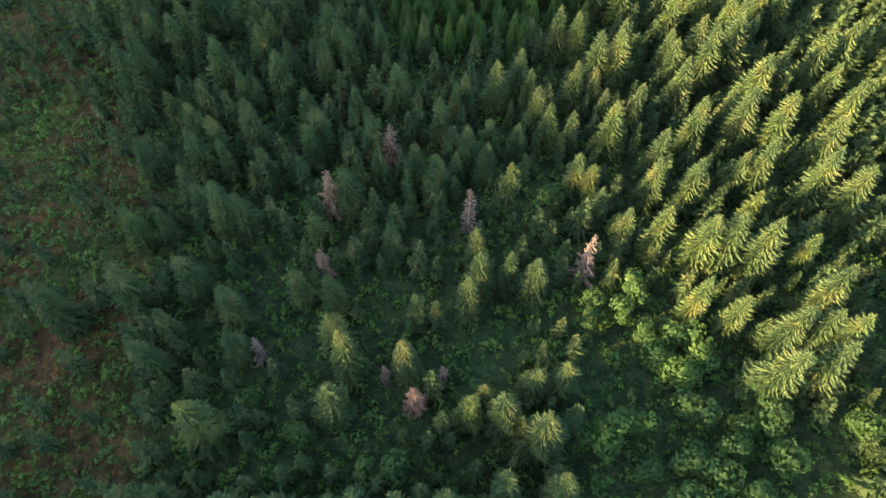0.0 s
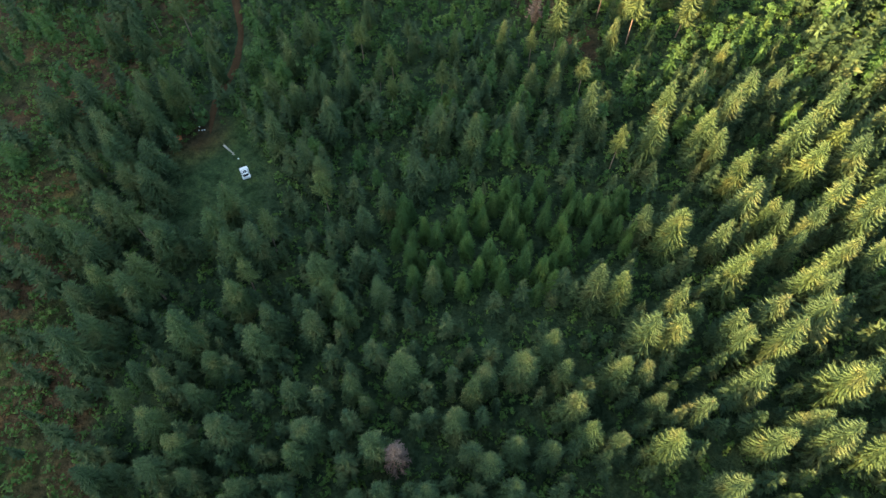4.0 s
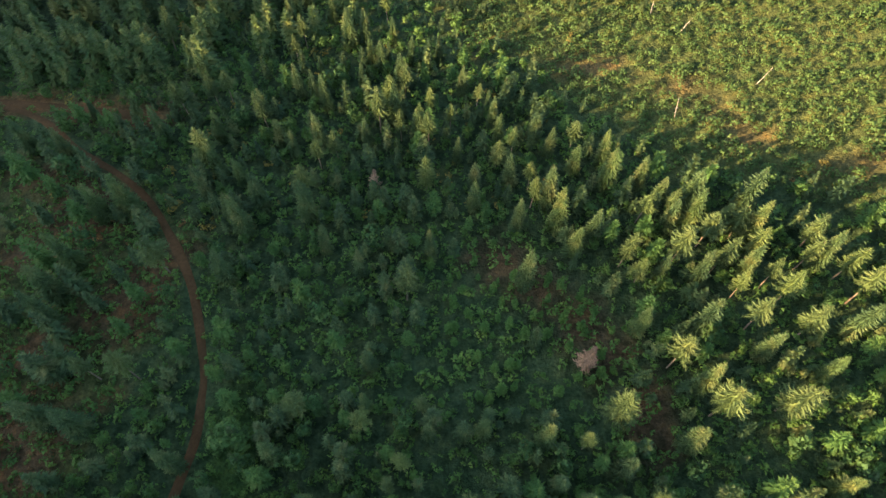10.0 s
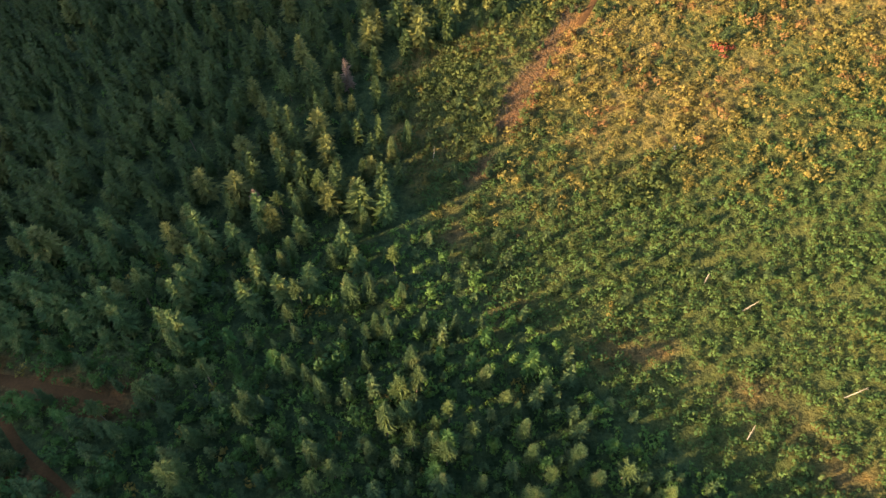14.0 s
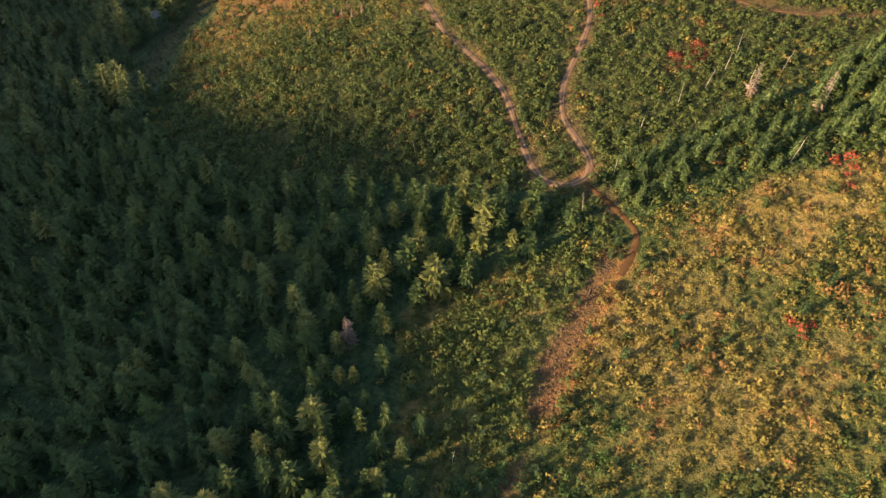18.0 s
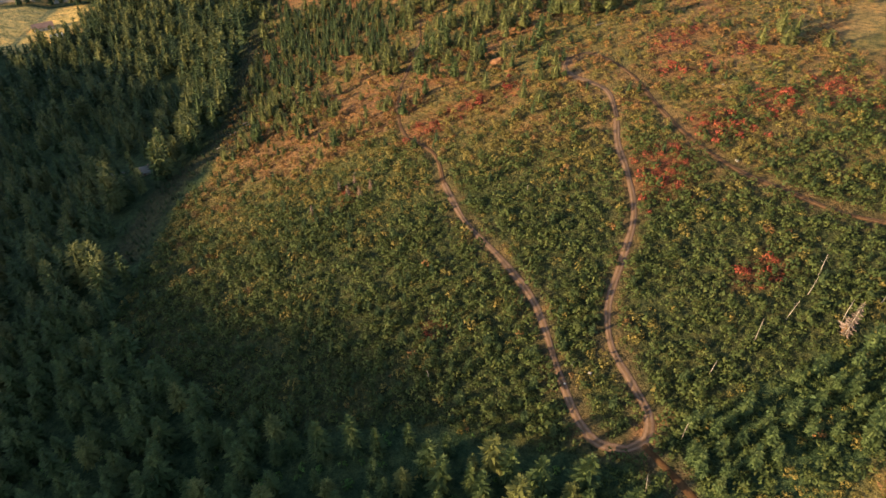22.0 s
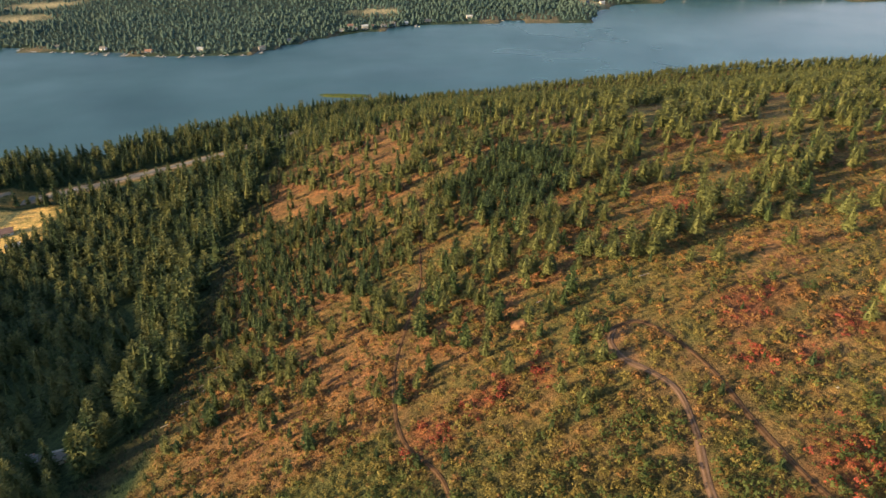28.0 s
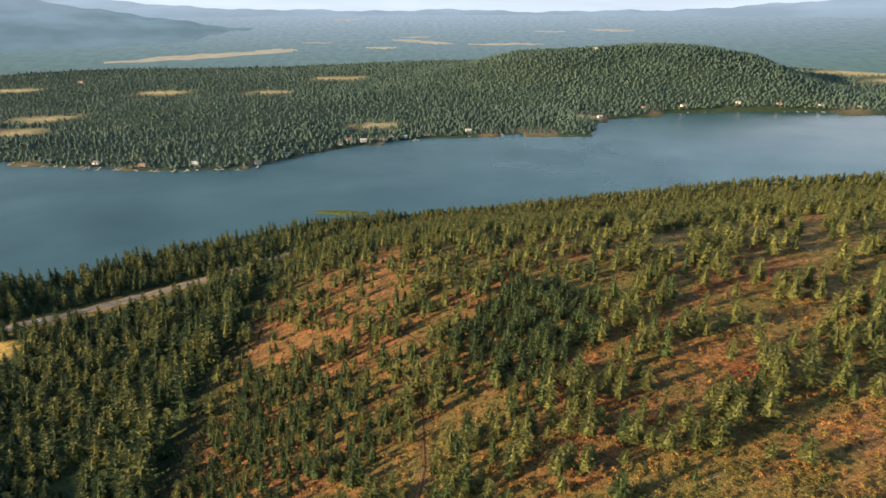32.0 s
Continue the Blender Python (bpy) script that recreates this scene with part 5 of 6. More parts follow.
for sel, mat, word, q in ((k < 0.62, UNDER_GREEN, "dark green low brush", 1), ((k >= 0.62) & (k < 0.86), BRUSH_GREEN, "olive-green low brush", 2), (k >= 0.86, BRUSH_RUST, "red-brown low brush", 3)):
    tagged(planted("brush", BUSHES_SMALL, wx[sel], wy[sel], r.uniform(0.5, 1.4, sel.sum()), r.uniform(1.0, 1.6, sel.sum()), mat, 130 + q), word + " on bare reddish soil beside the forest", "brush", kind="stuff")

# young trees and tall shrubs scattered in the brush, most of them near the forest edge
def seedlings(x, y):
    edge = along([(300, 0), (400, -20), (430, 20), (456, -60), (470, -90), (514, -138), (590, -132), (690, -125)], y)
    near_edge = np.exp(-np.maximum(x - edge, 0) / 38.0) * (x > edge - 5)
    low = np.exp(-((y - 470) / 45.0) ** 2) * (x < 30) * 0.35
    return (inside(x, y, UPPER_CLEARING) | inside(x, y, OPEN_HILL)) & (np.random.default_rng(19).random(len(x)) < 0.06 + 0.34 * near_edge + low + 0.55 * np.exp(-((x + 62) / 26.0) ** 2 - ((y - 541) / 20.0) ** 2) + 0.3 * np.exp(-((x + 20) / 30.0) ** 2 - ((y - 500) / 18.0) ** 2))


# Dark saplings added to bring shade into the cut.
cx, cy = stand(65, -170, -100, 555, 990, 3.4, 0.85, lambda x, y: (off_line(x, y, POWER_CUT) < 13) & ~west(x, y))
tagged(planted("saplings", FIRS_PLAIN, cx, cy, r.uniform(1.0, 3.0, len(cx)), r.uniform(1.3, 2.0, len(cx)), UPPER_FIR, 68), "low growth added to darken the cut through the forest", "saplings", kind="stuff")
sx, sy = stand(64, -140, 150, 300, 680, 4.2, 0.95, seedlings)
k = np.random.default_rng(20).random(len(sx)) < 0.5
tagged(planted("saplings", FIRS_UPPER, sx[k], sy[k], r.uniform(2.5, 6.5, k.sum()), r.uniform(1.1, 1.6, k.sum()), UPPER_FIR, 66), "young spruces coming up through the brush", "saplings", kind="stuff")
tagged(planted("tall_shrubs", BROAD_MID, sx[~k], sy[~k], r.uniform(1.8, 5.0, (~k).sum()), r.uniform(1.1, 1.6, (~k).sum()), BRUSH_GREEN, 67), "tall dark green shrubs standing in the brush", "shrubs", kind="stuff")

# ---- across the lake ----
x1, y1 = strewn(81, -1100, 1500, 1500, 2290, 10.5, 0.9)
k = (y1 > along(FAR_SHORE, x1) + 3) & (y1 < along(FAR_SHORE, x1) + 260)
x2, y2 = strewn(82, -1700, 1800, 1700, 3200, 15.0, 0.93)
m = (y2 > along(FAR_SHORE, x2) + 250) & (np.abs(x2 + 20) < (y2 - 499) * 0.70)
x3, y3 = strewn(84, -250, 1020, 2080, 2560, 12.5, 0.92)
n = y3 > along(FAR_SHORE, x3) + 230
x, y = np.concatenate((x1[k], x2[m], x3[n])), np.concatenate((y1[k], y2[m], y3[n]))
k = (field_share(x, y) < 0.3) & (np.hypot(x + 23, y - 499) < 60 + along([(-62, 2450), (62, 2450)], np.degrees(np.arctan2(x + 23, y - 499))))
x, y = x[k], y[k]
tagged(planted("far_forest", SPIRES, x, y, r.uniform(4, 8.5, len(x)), r.uniform(2.7, 4.2, len(x)), HAZED_LEAF, 83), "conifer woods on the far shore of the lake", "forest", kind="stuff")


# ---- things in the clearing and on the slope ----
def small_car(name, label, paint, x, y, heading, group=""):
    """A compact car: body, cabin, glass, lamps and four wheels, on the ground at x, y."""
    top = new(name)
    bm = bmesh.new()
    box(bm, (1.76, 3.9, 0.62), (0, 0, 0.62), 0.14)
    box(bm, (1.66, 1.15, 0.16), (0, 1.32, 0.93), 0.07)
    body = part("body", bm_mesh("body", bm, paint, False), top)
    bm = bmesh.new()
    made = bmesh.ops.create_cube(bm, size=1.0, matrix=Matrix.LocRotScale((0, -0.45, 1.18), None, (1.56, 2.2, 0.52)))
    for v in made["verts"]:
        if v.co.z > 1.2:
            v.co.x *= 0.84
            v.co.y = -0.45 + (v.co.y + 0.45) * 0.72
    bmesh.ops.bevel(bm, geom=bm.edges[:], offset=0.06, segments=2, affect="EDGES")
    part("cabin", bm_mesh("cabin", bm, paint, False), top)
    for y_bar in (-0.85, -0.1):
        bm = bmesh.new()
        box(bm, (1.2, 0.07, 0.05), (0, y_bar, 1.49), 0.012)
        part("roof_bar", bm_mesh("roof_bar", bm, RUBBER), top)
    bm = bmesh.new()
    box(bm, (0.82, 0.5, 0.03), (0, -0.47, 1.452), 0.01)
    part("sunroof", bm_mesh("sunroof", bm, GLASS), top, "dark glass")
    for word, size, at, tip in (("windscreen", (1.26, 0.04, 0.50), (0, 0.53, 1.19), 30), ("rear_window", (1.24, 0.04, 0.46), (0, -1.43, 1.19), -30)):
        bm = bmesh.new()
        box(bm, size, (0, 0, 0), 0.012)
        w = part(word, bm_mesh(word, bm, GLASS), top, "dark glass")
        w.matrix_basis = pose(*at, tip)
    for s in (-1, 1):
        bm = bmesh.new()
        box(bm, (0.03, 1.5, 0.34), (0, 0, 0), 0.01)
        w = part("side_window", bm_mesh("side_window", bm, GLASS), top, "dark glass")
        w.matrix_basis = pose(s * 0.735, -0.45, 1.2, 0, -s * 13)
        for v in (-1, 1):
            bm = bmesh.new()
            bmesh.ops.create_cone(bm, cap_ends=True, segments=14, radius1=0.32, radius2=0.32, depth=0.2, matrix=Matrix.Rotation(math.pi / 2, 4, "Y"))
            wheel = part("wheel", bm_mesh("wheel", bm, RUBBER), top)
            wheel.location = (s * 0.8, v * 1.2, 0.32)
            bm = bmesh.new()
            bmesh.ops.create_cone(bm, cap_ends=True, segments=12, radius1=0.19, radius2=0.17, depth=0.215, matrix=Matrix.Rotation(math.pi / 2, 4, "Y"))
            part("rim", bm_mesh("rim", bm, PALE_ROOF), wheel)
        bm = bmesh.new()
        box(bm, (0.36, 0.06, 0.16), (s * 0.58, 1.94, 0.72), 0.02)
        part("headlight", bm_mesh("headlight", bm, PALE_ROOF), top)
    z = float(height(x, y))
    dx, dy = float(height(x + 1, y)) - z, float(height(x, y + 1)) - z
    flat = Vector((-dx, -dy, 1)).normalized().rotation_difference(Vector((0, 0, 1))).inverted().to_matrix().to_4x4()
    top.matrix_basis = Matrix.Translation((x, y, z + 0.02)) @ flat @ Matrix.Rotation(heading, 4, "Z")
    return tagged(top, label, "car", group)


def rough_log(name, label, a, b, thick, stubs, seed, up=0.15, material=None, category="log"):
    """A trunk from a to b (x, y, height over the ground), with broken stubs."""
    q = random.Random(seed)
    a, b = Vector((a[0], a[1], float(height(a[0], a[1])) + a[2] + up)), Vector((b[0], b[1], float(height(b[0], b[1])) + b[2] + up))
    top = new(name)
    top.location = a
    d = b - a
    mid = d * 0.5 + Vector((q.uniform(-0.1, 0.1), q.uniform(-0.1, 0.1), 0))
    part("stem", mesh_of("stem", *tube([(0, 0, 0), mid, d], (thick, thick * 0.8, thick * 0.4), 7), material or GREY_WOOD, True), top)
    for i in range(stubs):
        p = d * (0.3 + 0.65 * i / max(stubs, 1))
        w = Vector((q.gauss(0, 1), q.gauss(0, 1), q.gauss(0, 0.6)))
        w = w.normalized() * d.length * q.uniform(0.05, 0.12)
        part("stub", mesh_of("stub", *tube([p, p + w], (thick * 0.35, thick * 0.12), 4), material or GREY_WOOD), top)
    return tagged(top, label, category)


van = small_car("parked_car", "small white car parked on the grass of the clearing", WHITE_PAINT, -47.4, 155.2, radians(24))
van.matrix_basis = van.matrix_basis @ Matrix.Diagonal((1.05, 0.84, 1.12, 1))
rough_log("fallen_log", "bleached fallen log beside the parked car", (-54.0, 164.2, 0), (-51.0, 161.2, 0), 0.26, 12, 1, material=PALE_WOOD)
rough_log("fallen_log", "long bare fallen trunk lying across the slope", (50, 167, 1), (58, 170, 4), 0.22, 6, 2)
bm = bmesh.new()
bmesh.ops.create_grid(bm, x_segments=9, y_segments=6, size=1.0)
for v in bm.verts:
    v.co = (v.co.x * 1.3, v.co.y * 0.7, 0.35 + 0.35 * math.cos(v.co.x * 1.6) * math.cos(v.co.y * 1.4) + 0.08 * noise.noise(v.co * 3))
bmesh.ops.solidify(bm, geom=bm.faces[:], thickness=0.04)
tarp = tagged(new("tarpaulin", bm_mesh("tarpaulin", bm, ORANGE, True)), "rust-orange tarpaulin over a low pile on the ground", "tarpaulin")
tarp.matrix_basis = pose(-66.0, 166.8, float(height(-66, 166.8)) - 0.25, 0, 0, 15)
for i, (x, y) in enumerate(((-61, 170.3), (-60.9, 169.2), (-60.2, 169.2), (-59.6, 169.3), (-49.9, 160.0))):
    bm = bmesh.new()
    bmesh.ops.create_icosphere(bm, subdivisions=1, radius=0.18)
    for v in bm.verts:
        v.co *= 1 + 0.3 * noise.noise(v.co * 4 + Vector((i, 0, 0)))
        v.co.z *= 0.7
    st = tagged(new("stone", bm_mesh("stone", bm, WHITE_PAINT)), "pale whitish stone on the bare ground of the clearing", "stone", "stones of the clearing")
    st.location = (x, y, float(height(x, y)) + 0.12)

# standing bare trunks on the slope
for i, (x, y, h) in enumerate(((67, 464, 9), (104, 449, 13), (90, 431, 10), (32, 428, 8), (43, 440, 7), (90, 483, 8), (77, 470, 7), (89, 466, 9), (54, 457, 6), (-19, 469, 5), (85, 477, 7), (52, 301, 5), (58, 293, 5),
                              (-10, 353, 6), (71, 271, 6), (51, 264, 7), (100, 470, 8), (-40, 452, 7), (15, 540, 4))):
    q = random.Random(i + 40)
    rough_log("dead_tree", "pale weathered standing dead trunk without boughs", (x, y, -0.4), (x + q.uniform(-1, 1.6), y + q.uniform(-0.6, 1), h), 0.11, 6, i + 60, 0.0, category="dead tree")

# stones strewn beside the track, and a small heap of orange soil
sx, sy = strewn(91, 6, 42, 356, 414, 0.9, 0.65)
k = inside(sx, sy, STONY)
blocks = []
for i in range(4):
    bm = bmesh.new()
    bmesh.ops.create_icosphere(bm, subdivisions=1, radius=0.5)
    q = random.Random(i)
    vv = np.array([tuple(v.co * q.uniform(0.7, 1.2)) for v in bm.verts])
    blocks.append((vv + (0, 0, 0.25), np.array([[v.index for v in f.verts] for f in bm.faces])))
    bm.free()
tagged(planted("stony_debris", blocks, sx[k], sy[k], r.uniform(0.2, 0.6, k.sum()), r.uniform(0.9, 1.5, k.sum()), STONE, 92), "brown stones and rubble strewn beside the dirt track", "stones", kind="stuff")
bm = bmesh.new()
bmesh.ops.create_grid(bm, x_segments=14, y_segments=14, size=1.0)
for v in bm.verts:
    d = v.co.length
    v.co = (v.co.x * 4.2, v.co.y * 3.4, 1.6 * math.cos(min(d, 1.3) * 1.57) + 0.7 * noise.noise(v.co * 2.3) - 0.45)
heap = tagged(new("soil_mound", bm_mesh("soil_mound", bm, ORANGE_SOIL, True)), "low mound of bare orange soil on the hillside", "mound")
heap.location = (13, 643, float(height(13, 643)))

# pale boulders in the brush, and logs left lying in the cut
def boulder(x, y, size, seed):
    bm = bmesh.new()
    bmesh.ops.create_icosphere(bm, subdivisions=2, radius=size)
    for v in bm.verts:
        v.co *= 1 + 0.35 * noise.noise(v.co / size * 1.3 + Vector((seed, 0, 0)))
        v.co.z *= 0.65
    ob = tagged(new("boulder", bm_mesh("boulder", bm, BOULDER, True)), "pale grey boulder lying in the brush", "boulder", "boulders of the slope")
    ob.location = (x, y, float(height(x, y)) + size * 0.3)


for i, (x, y, size) in enumerate(((85, 537, 0.7), (21, 467, 0.6), (55, 344, 0.6), (60, 325, 0.5), (25, 463, 0.6), (18, 461, 0.4), (95, 585, 0.5))):
    boulder(x, y, size, i)
for i, (x, y, turn) in enumerate(((-126, 655, 20), (-118, 660, 35), (-130, 642, 15), (-121, 664, 25), (-124, 645, 40), (-118, 677, 10), (-52, 575, 60), (70, 520, 30), (20, 655, 20), (60, 660, 15))):
    d = Vector((math.cos(radians(turn)), math.sin(radians(turn)), 0)) * random.Random(i).uniform(3, 6)
    rough_log("fallen_log", "pale weathered log lying on the slope", (x, y, 0.1), (x + d.x, y + d.y, 0.1), 0.22, 3, i + 300)

# ---- road along the lake ----
def lane(name, line, wide, up, material, label):
    ob = ribbon(name, line, wide, label, [(-1.0, up - 0.3), (-0.96, up), (0.0, up + 0.06), (0.96, up), (1.0, up - 0.3)], [material])
    return tagged(ob, category="road")


lane("road_shoulder", HIGHWAY, 17, 0.5, GRAVEL, "tan gravel shoulder of the lakeside road")
lane("road", HIGHWAY, 8.5, 0.75, ASPHALT, "grey asphalt road running between the woods and the lake")
small_car("white_car", "white car driving lane of the lakeside road", WHITE_PAINT, -240, 1039.0, radians(-60), "cars on the road")
small_car("grey_car", "grey car on the lakeside road", PALE_ROOF, -205, 1057.5, radians(-57), "cars on the road")
small_car("white_car", "white car on the lakeside road", WHITE_PAINT, -335, 988.0, radians(-62), "cars on the road")


# ---- houses ----
def house(x, y, turn, wide, deep, tall, wall_mat, roof_mat, label, storeys=1):
    top = new("house")
    top.matrix_basis = pose(x, y, float(height(x, y)) - 0.2, 0, 0, turn)
    bm = bmesh.new()
    box(bm, (wide, deep, tall), (0, 0, tall / 2), 0.03)
    wall = part("wall", bm_mesh("wall", bm, wall_mat), top)
    rise, o = deep * 0.32, 0.5
    v = []
    for sx_ in (-1, 1):
        e = sx_ * (wide / 2 + o)
        v += [(e, -deep / 2 - o, tall - 0.2), (e, 0, tall + rise), (e, deep / 2 + o, tall - 0.2), (e, deep / 2 + o, tall - 0.45), (e, 0, tall + rise - 0.28), (e, -deep / 2 - o, tall - 0.45)]
    f = [(i, (i + 1) % 6, 6 + (i + 1) % 6, 6 + i) for i in range(6)] + [(0, 1, 4, 5), (1, 2, 3, 4), (6, 7, 10, 11), (7, 8, 9, 10)]
    part("roof", mesh_of("roof", v, f, roof_mat), top)
    gv = [(s * (wide / 2 - 0.01), yy, zz) for s in (-1, 1) for yy, zz in ((-deep / 2, tall - 0.05), (deep / 2, tall - 0.05), (0, tall + rise - 0.25))]
    part("gable", mesh_of("gable", gv, [(0, 1, 2), (3, 4, 5)], wall_mat), top)
    bm = bmesh.new()
    box(bm, (0.6, 0.6, 1.4), (wide * 0.2, deep * 0.15, tall + rise * 0.8), 0.03)
    part("chimney", bm_mesh("chimney", bm, RED_ROOF), top)
    bm = bmesh.new()
    box(bm, (1.0, 0.08, 2.05), (0, -deep / 2 - 0.03, 1.05), 0.02)
    part("door", bm_mesh("door", bm, RED_ROOF), top)
    for level in range(storeys):
        for i in (-1, 1):
            bm = bmesh.new()
            box(bm, (1.5, 0.1, 1.2), (i * wide * 0.3, -deep / 2 - 0.02, 1.6 + 2.7 * level), 0.02)
            frame_ob = part("window", bm_mesh("window", bm, WHITE_PAINT), top)
            bm = bmesh.new()
            box(bm, (1.3, 0.06, 1.0), (i * wide * 0.3, -deep / 2 - 0.06, 1.6 + 2.7 * level), 0.0)
            part("pane", bm_mesh("pane", bm, GLASS), frame_ob)
    return tagged(top, label, "house")


house(-170, 640, 20, 12, 6, 2.8, TAN_WALL, GREY_ROOF, "long low cabin with a grey roof under the trees")
house(-187, 643, 5, 6, 5, 2.6, TAN_WALL, GREY_ROOF, "small tan shed with a grey roof under the trees")
house(-352, 905, 30, 16, 8, 3.2, TAN_WALL, RED_ROOF, "long brown farm building beside the straw field")
house(-330, 882, 30, 9, 7, 3.0, WHITE_PAINT, PALE_ROOF, "small white farm shed beside the straw field")
FAR_HOUSES = [(-172, 1668, 8), (-150, 1680, -5), (-133, 1690, 12), (-118, 1697, 0), (-100, 1704, 6), (-84, 1712, -8), (-60, 1725, 5), (-160, 1700, 20), (-250, 1590, 30), (-285, 1535, 25), (-380, 1528, 2), (-460, 1524, -4),
              (-540, 1545, -8), (310, 1892, 40), (345, 1905, 20), (465, 1995, 10), (446, 2390, 0), (560, 2008, 4), (690, 2022, 0), (780, 2012, -5), (870, 2000, -4), (950, 1985, -3), (60, 1770, 8), (-988, 2455, 0),
              (-620, 1560, 0), (-20, 1745, 10)]
for i, (x, y, turn) in enumerate(FAR_HOUSES):
    q = random.Random(i + 200)
    wall_mat, roof_mat = ((WHITE_PAINT, GREY_ROOF), (TAN_WALL, GREY_ROOF), (TAN_WALL, PALE_ROOF), (TAN_WALL, RED_ROOF))[i % 4]
    word = ("white house with a grey roof", "tan house with a grey roof", "tan house with a pale roof", "tan house with a brown roof")[i % 4]
    house(x, y, turn, q.uniform(8, 12), q.uniform(6, 8), q.choice((2.8, 4.6)), wall_mat, roof_mat, word + " on the wooded far shore", 1)


def dock(x, y, turn, length, i):
    top = new("dock")
    top.matrix_basis = pose(x, y, LAKE, 0, 0, turn)
    bm = bmesh.new()
    box(bm, (2.2, length, 0.18), (0, -length / 2, 0.75), 0.02)
    box(bm, (5.5, 2.4, 0.18), (0, -length, 0.76), 0.02)
    part("deck", bm_mesh("deck", bm, PLANK), top)
    for s in (-1, 1):
        for k in (0.3, 0.95):
            bm = bmesh.new()
            bmesh.ops.create_cone(bm, cap_ends=True, segments=6, radius1=0.16, radius2=0.14, depth=4.2, matrix=Matrix.Translation((s * 1.2, -length * k, -0.9)))
            part("post", bm_mesh("post", bm, GREY_WOOD), top)
    return tagged(top, "pale wooden boat dock reaching into the lake", "dock", "docks of the far shore")


def boat(x, y, turn):
    v = []
    for yy, w, zz in ((-2.8, 0.9, 0.55), (0.0, 1.1, 0.6), (1.8, 0.75, 0.7), (3.0, 0.06, 0.85)):
        v += [(-w, yy, zz), (-w * 0.55, yy, -0.15), (w * 0.55, yy, -0.15), (w, yy, zz)]
    f = [(i * 4 + k, i * 4 + k + 1, i * 4 + k + 5, i * 4 + k + 4) for i in range(3) for k in range(3)] + [(0, 3, 2, 1)] + [(i * 4 + 3, i * 4, i * 4 + 4, i * 4 + 7) for i in range(3)]
    top = new("motor_boat")
    part("hull", mesh_of("hull", v, f, WHITE_PAINT), top)
    bm = bmesh.new()
    box(bm, (1.5, 0.08, 0.6), (0, 0.6, 0.95), 0.02)
    part("windscreen", bm_mesh("windscreen", bm, GLASS), top)
    top.matrix_basis = pose(x, y, LAKE + 0.1, 0, 0, turn)
    return tagged(top, "white motor boat moored at the far shore", "boat", "moored boats")


for i in range(26):
    x = -680 + i * 19.5 + 6 * math.sin(i * 2.3) if i < 21 else (-40, 60, 120, 190, 250)[i - 21]
    y = float(along(FAR_SHORE, x))
    dock(x, y + 10, 8 * math.sin(i * 1.7), 16 + 5 * math.sin(i), i)
    if i % 2:
        boat(x + 4.5, y - 5, 180 + 20 * math.sin(i))
for i in range(14):
    x = 560 + i * 30 + 8 * math.sin(i * 1.9)
    dock(x, float(along(FAR_SHORE, x)) + 10, 5 * math.sin(i), 20, i)

# ---- the low island ----
bm = bmesh.new()
bmesh.ops.create_grid(bm, x_segments=40, y_segments=16, size=1.0)
for v in bm.verts:
    d = v.co.length + 0.25 * noise.noise(v.co * 2.5)
    v.co = (-130 + v.co.x * 44, 1287 + v.co.y * 11 - 3 * v.co.x, LAKE - 1.5 + 2.4 * float(smooth(1.0, 0.4, d)))
tagged(new("island", bm_mesh("island", bm, REED, True)), "low grassy green island near the wooded shore", "island", kind="structure")
ix, iy = strewn(95, -172, -88, 1278, 1296, 1.5, 0.9)
k = np.hypot((ix + 130) / 40, (iy - 1287 + 0.07 * (ix + 130)) / 8) < 0.8
v0, f0 = BUSHES_SMALL[0]
vv = np.concatenate([v0 * (1.6, 1.6, 1.3) + (a, b, LAKE + 0.5) for a, b in zip(ix[k], iy[k])])
ff = np.concatenate([f0 + i * len(v0) for i in range(k.sum())])
tagged(new("reeds", mesh_of("reeds", vv, ff, REED)), "yellow-green reeds covering the low island", "reeds", kind="stuff")


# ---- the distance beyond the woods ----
BACKDROP_GLOW = 0.33


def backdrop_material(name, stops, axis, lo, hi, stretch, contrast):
    """A soft far-off surface that glows: haze painted as colour along one axis of the world, with mottled woods."""
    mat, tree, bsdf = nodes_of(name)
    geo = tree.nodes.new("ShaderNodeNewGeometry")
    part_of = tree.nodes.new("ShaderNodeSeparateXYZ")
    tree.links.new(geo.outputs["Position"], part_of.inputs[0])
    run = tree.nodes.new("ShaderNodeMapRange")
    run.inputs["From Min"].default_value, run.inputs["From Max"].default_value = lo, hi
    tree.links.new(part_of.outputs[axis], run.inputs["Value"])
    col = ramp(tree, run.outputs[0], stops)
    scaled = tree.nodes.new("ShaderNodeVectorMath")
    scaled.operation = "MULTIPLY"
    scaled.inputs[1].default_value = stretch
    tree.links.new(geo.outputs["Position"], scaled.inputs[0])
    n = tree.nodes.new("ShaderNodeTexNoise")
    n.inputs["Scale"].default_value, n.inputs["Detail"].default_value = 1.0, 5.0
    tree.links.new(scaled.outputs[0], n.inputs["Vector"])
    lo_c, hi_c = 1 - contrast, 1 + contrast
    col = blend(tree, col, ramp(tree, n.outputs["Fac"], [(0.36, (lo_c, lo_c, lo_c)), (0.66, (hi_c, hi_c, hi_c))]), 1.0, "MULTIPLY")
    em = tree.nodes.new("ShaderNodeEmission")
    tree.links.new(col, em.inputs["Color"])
    em.inputs["Strength"].default_value = BACKDROP_GLOW
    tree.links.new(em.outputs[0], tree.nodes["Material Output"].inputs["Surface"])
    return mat


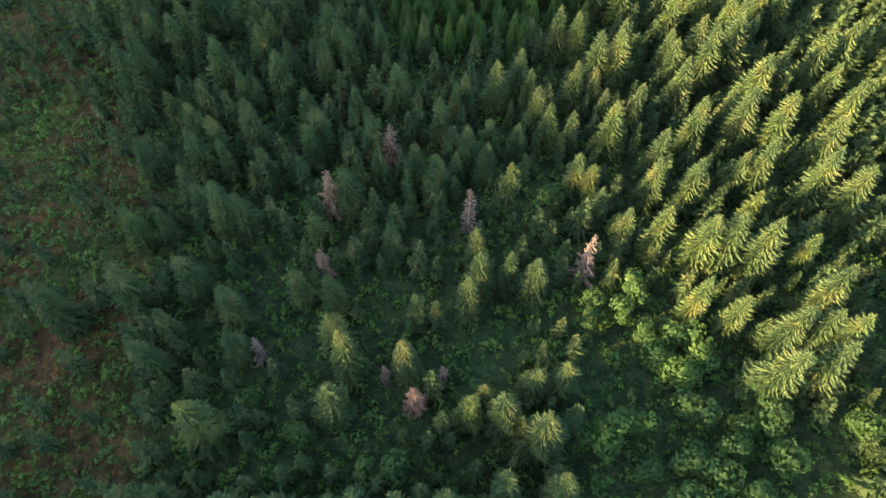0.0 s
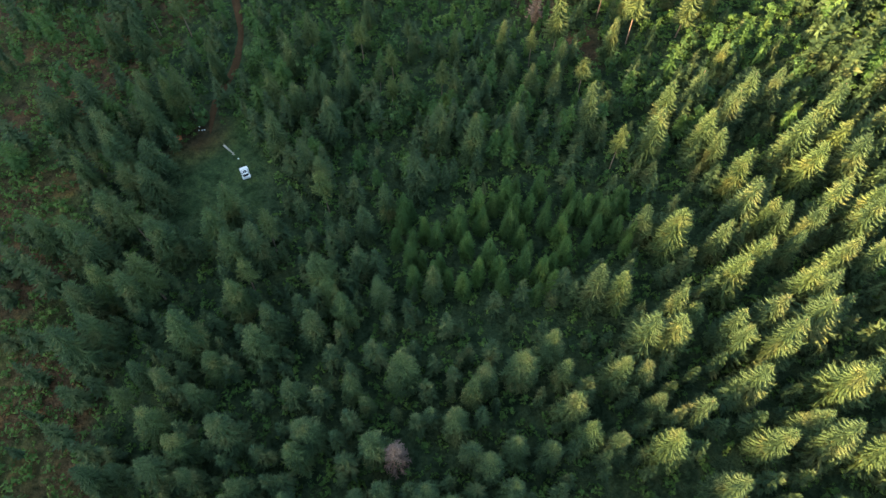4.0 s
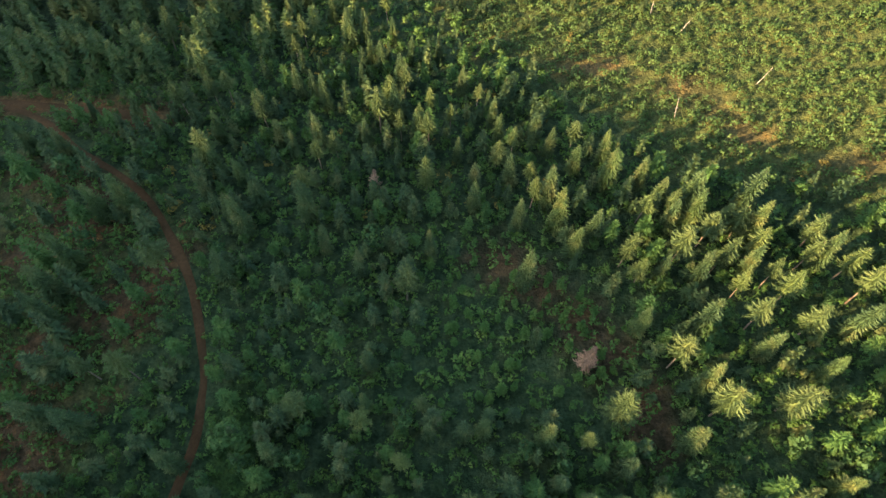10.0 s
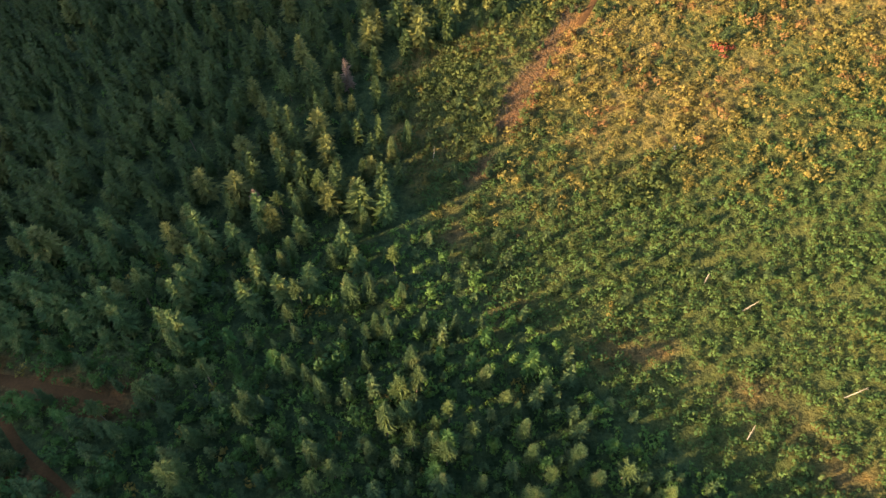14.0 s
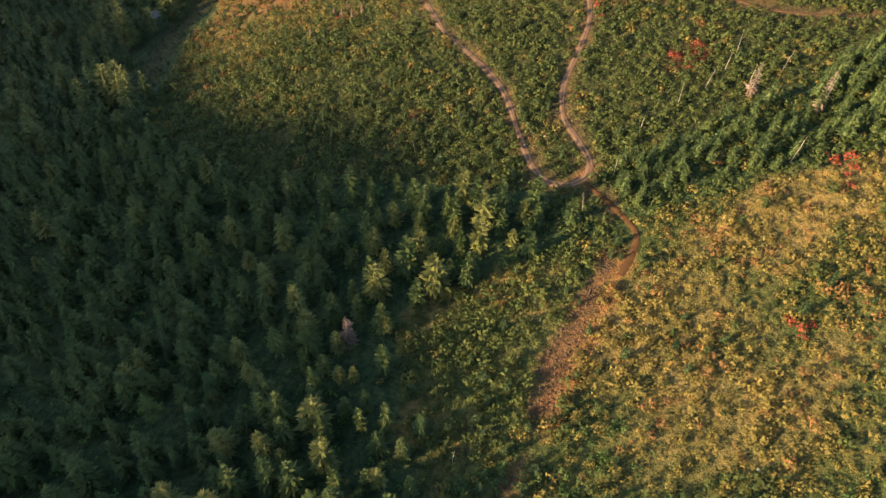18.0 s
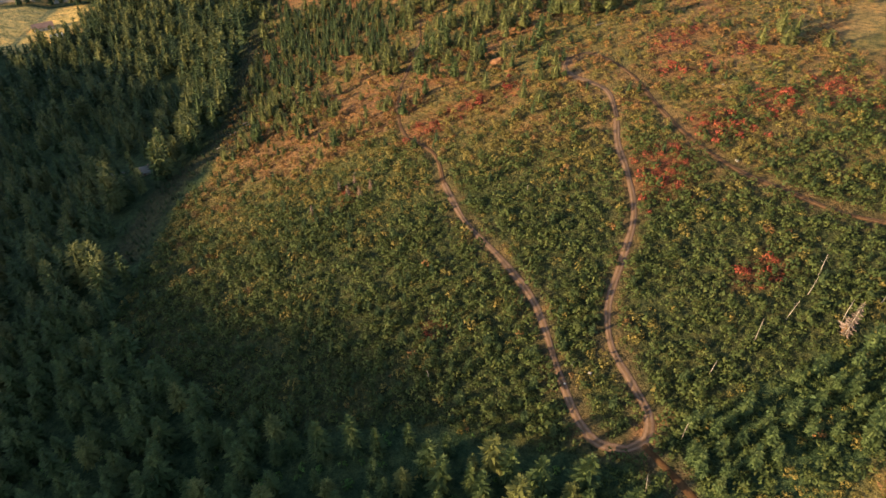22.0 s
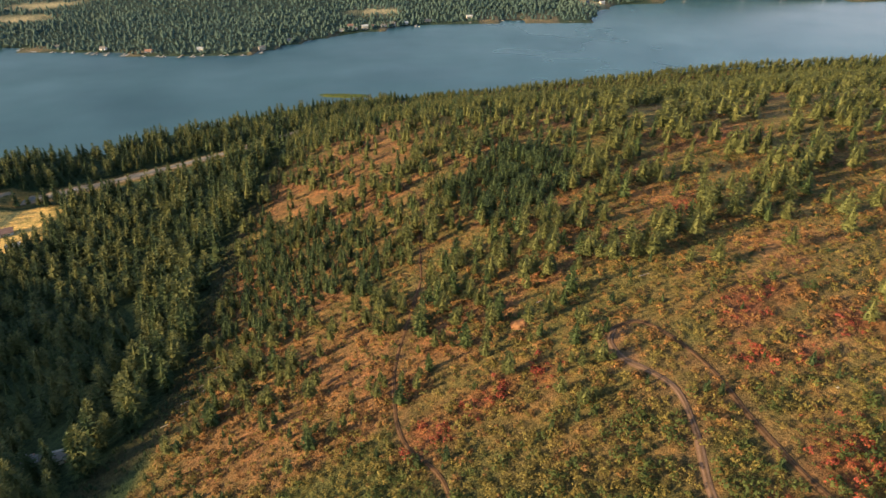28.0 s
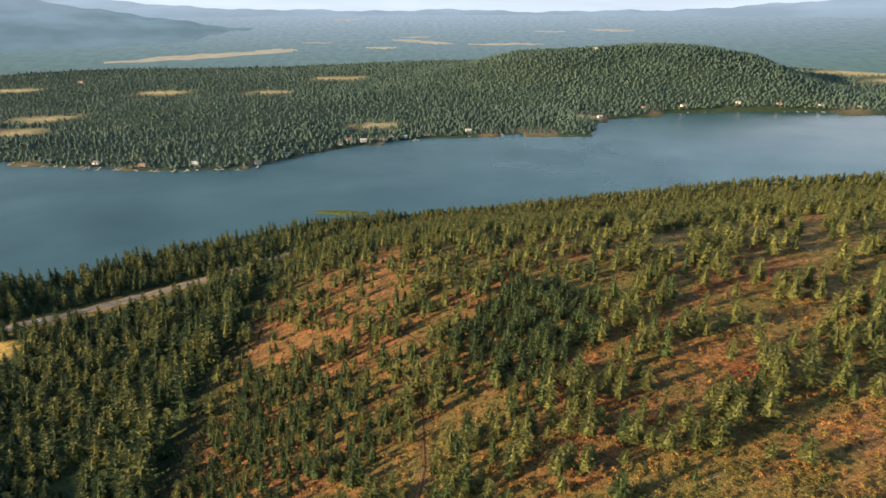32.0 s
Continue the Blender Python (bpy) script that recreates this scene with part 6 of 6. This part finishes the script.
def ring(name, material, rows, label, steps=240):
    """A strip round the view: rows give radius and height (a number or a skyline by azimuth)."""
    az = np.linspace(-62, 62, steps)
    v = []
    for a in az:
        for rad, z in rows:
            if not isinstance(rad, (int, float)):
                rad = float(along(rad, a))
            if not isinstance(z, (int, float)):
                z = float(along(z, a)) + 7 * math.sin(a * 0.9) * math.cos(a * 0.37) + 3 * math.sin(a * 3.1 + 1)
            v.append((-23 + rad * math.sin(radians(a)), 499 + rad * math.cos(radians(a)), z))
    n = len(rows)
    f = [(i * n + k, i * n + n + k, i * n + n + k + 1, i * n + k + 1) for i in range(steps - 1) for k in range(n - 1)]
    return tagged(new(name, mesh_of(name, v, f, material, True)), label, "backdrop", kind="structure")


PLAIN_RISE = 78.0 / 2140


def plain_height(rad):
    return -100 + (rad - 2660) * PLAIN_RISE


NEAR_EDGE = [(-62, 2450), (62, 2450)]
NEAR_EDGE_TOP = [(a, b + 60) for a, b in NEAR_EDGE]
# Haze that thickens with distance is painted into the plain's glow, dark to pale.
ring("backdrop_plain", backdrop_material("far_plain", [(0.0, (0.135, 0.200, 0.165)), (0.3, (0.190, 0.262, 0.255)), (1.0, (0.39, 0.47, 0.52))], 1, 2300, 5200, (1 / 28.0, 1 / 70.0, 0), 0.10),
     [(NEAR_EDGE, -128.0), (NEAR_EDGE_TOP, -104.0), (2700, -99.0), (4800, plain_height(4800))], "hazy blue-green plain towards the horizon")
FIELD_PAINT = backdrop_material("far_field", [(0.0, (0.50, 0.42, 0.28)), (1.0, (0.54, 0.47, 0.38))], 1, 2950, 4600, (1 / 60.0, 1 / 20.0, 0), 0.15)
for a0, a1, rad, deep, slant in ((-24.5, -10.6, 2740, 150, 160), (-13.5, -10.2, 2870, 120, 0), (-9.8, -7.3, 3120, 40, 0), (-4.7, -2.2, 2900, 90, 0), (-2.6, 2.4, 3120, 130, -160), (-1.6, 0.6, 3330, 60, 0),
                              (3.6, 9.8, 3020, 90, 0), (13.2, 16.8, 3690, 130, -60), (-7.2, -4.9, 4420, 110, 0), (9.0, 11.5, 3600, 70, 0)):
    q = random.Random(int(rad))
    v, steps = [], 14
    for i in range(steps + 1):
        u = i / steps
        a, mid, half = radians(a0 + (a1 - a0) * u), rad + slant * (u - 0.5) + q.uniform(-20, 20), deep * (0.25 + 0.75 * math.sin(math.pi * min(max(u, 0.04), 0.96))) * q.uniform(0.35, 0.6)
        for s in (mid - half, mid + half):
            v.append((-23 + s * math.sin(a), 499 + s * math.cos(a), plain_height(s) + 1.5))
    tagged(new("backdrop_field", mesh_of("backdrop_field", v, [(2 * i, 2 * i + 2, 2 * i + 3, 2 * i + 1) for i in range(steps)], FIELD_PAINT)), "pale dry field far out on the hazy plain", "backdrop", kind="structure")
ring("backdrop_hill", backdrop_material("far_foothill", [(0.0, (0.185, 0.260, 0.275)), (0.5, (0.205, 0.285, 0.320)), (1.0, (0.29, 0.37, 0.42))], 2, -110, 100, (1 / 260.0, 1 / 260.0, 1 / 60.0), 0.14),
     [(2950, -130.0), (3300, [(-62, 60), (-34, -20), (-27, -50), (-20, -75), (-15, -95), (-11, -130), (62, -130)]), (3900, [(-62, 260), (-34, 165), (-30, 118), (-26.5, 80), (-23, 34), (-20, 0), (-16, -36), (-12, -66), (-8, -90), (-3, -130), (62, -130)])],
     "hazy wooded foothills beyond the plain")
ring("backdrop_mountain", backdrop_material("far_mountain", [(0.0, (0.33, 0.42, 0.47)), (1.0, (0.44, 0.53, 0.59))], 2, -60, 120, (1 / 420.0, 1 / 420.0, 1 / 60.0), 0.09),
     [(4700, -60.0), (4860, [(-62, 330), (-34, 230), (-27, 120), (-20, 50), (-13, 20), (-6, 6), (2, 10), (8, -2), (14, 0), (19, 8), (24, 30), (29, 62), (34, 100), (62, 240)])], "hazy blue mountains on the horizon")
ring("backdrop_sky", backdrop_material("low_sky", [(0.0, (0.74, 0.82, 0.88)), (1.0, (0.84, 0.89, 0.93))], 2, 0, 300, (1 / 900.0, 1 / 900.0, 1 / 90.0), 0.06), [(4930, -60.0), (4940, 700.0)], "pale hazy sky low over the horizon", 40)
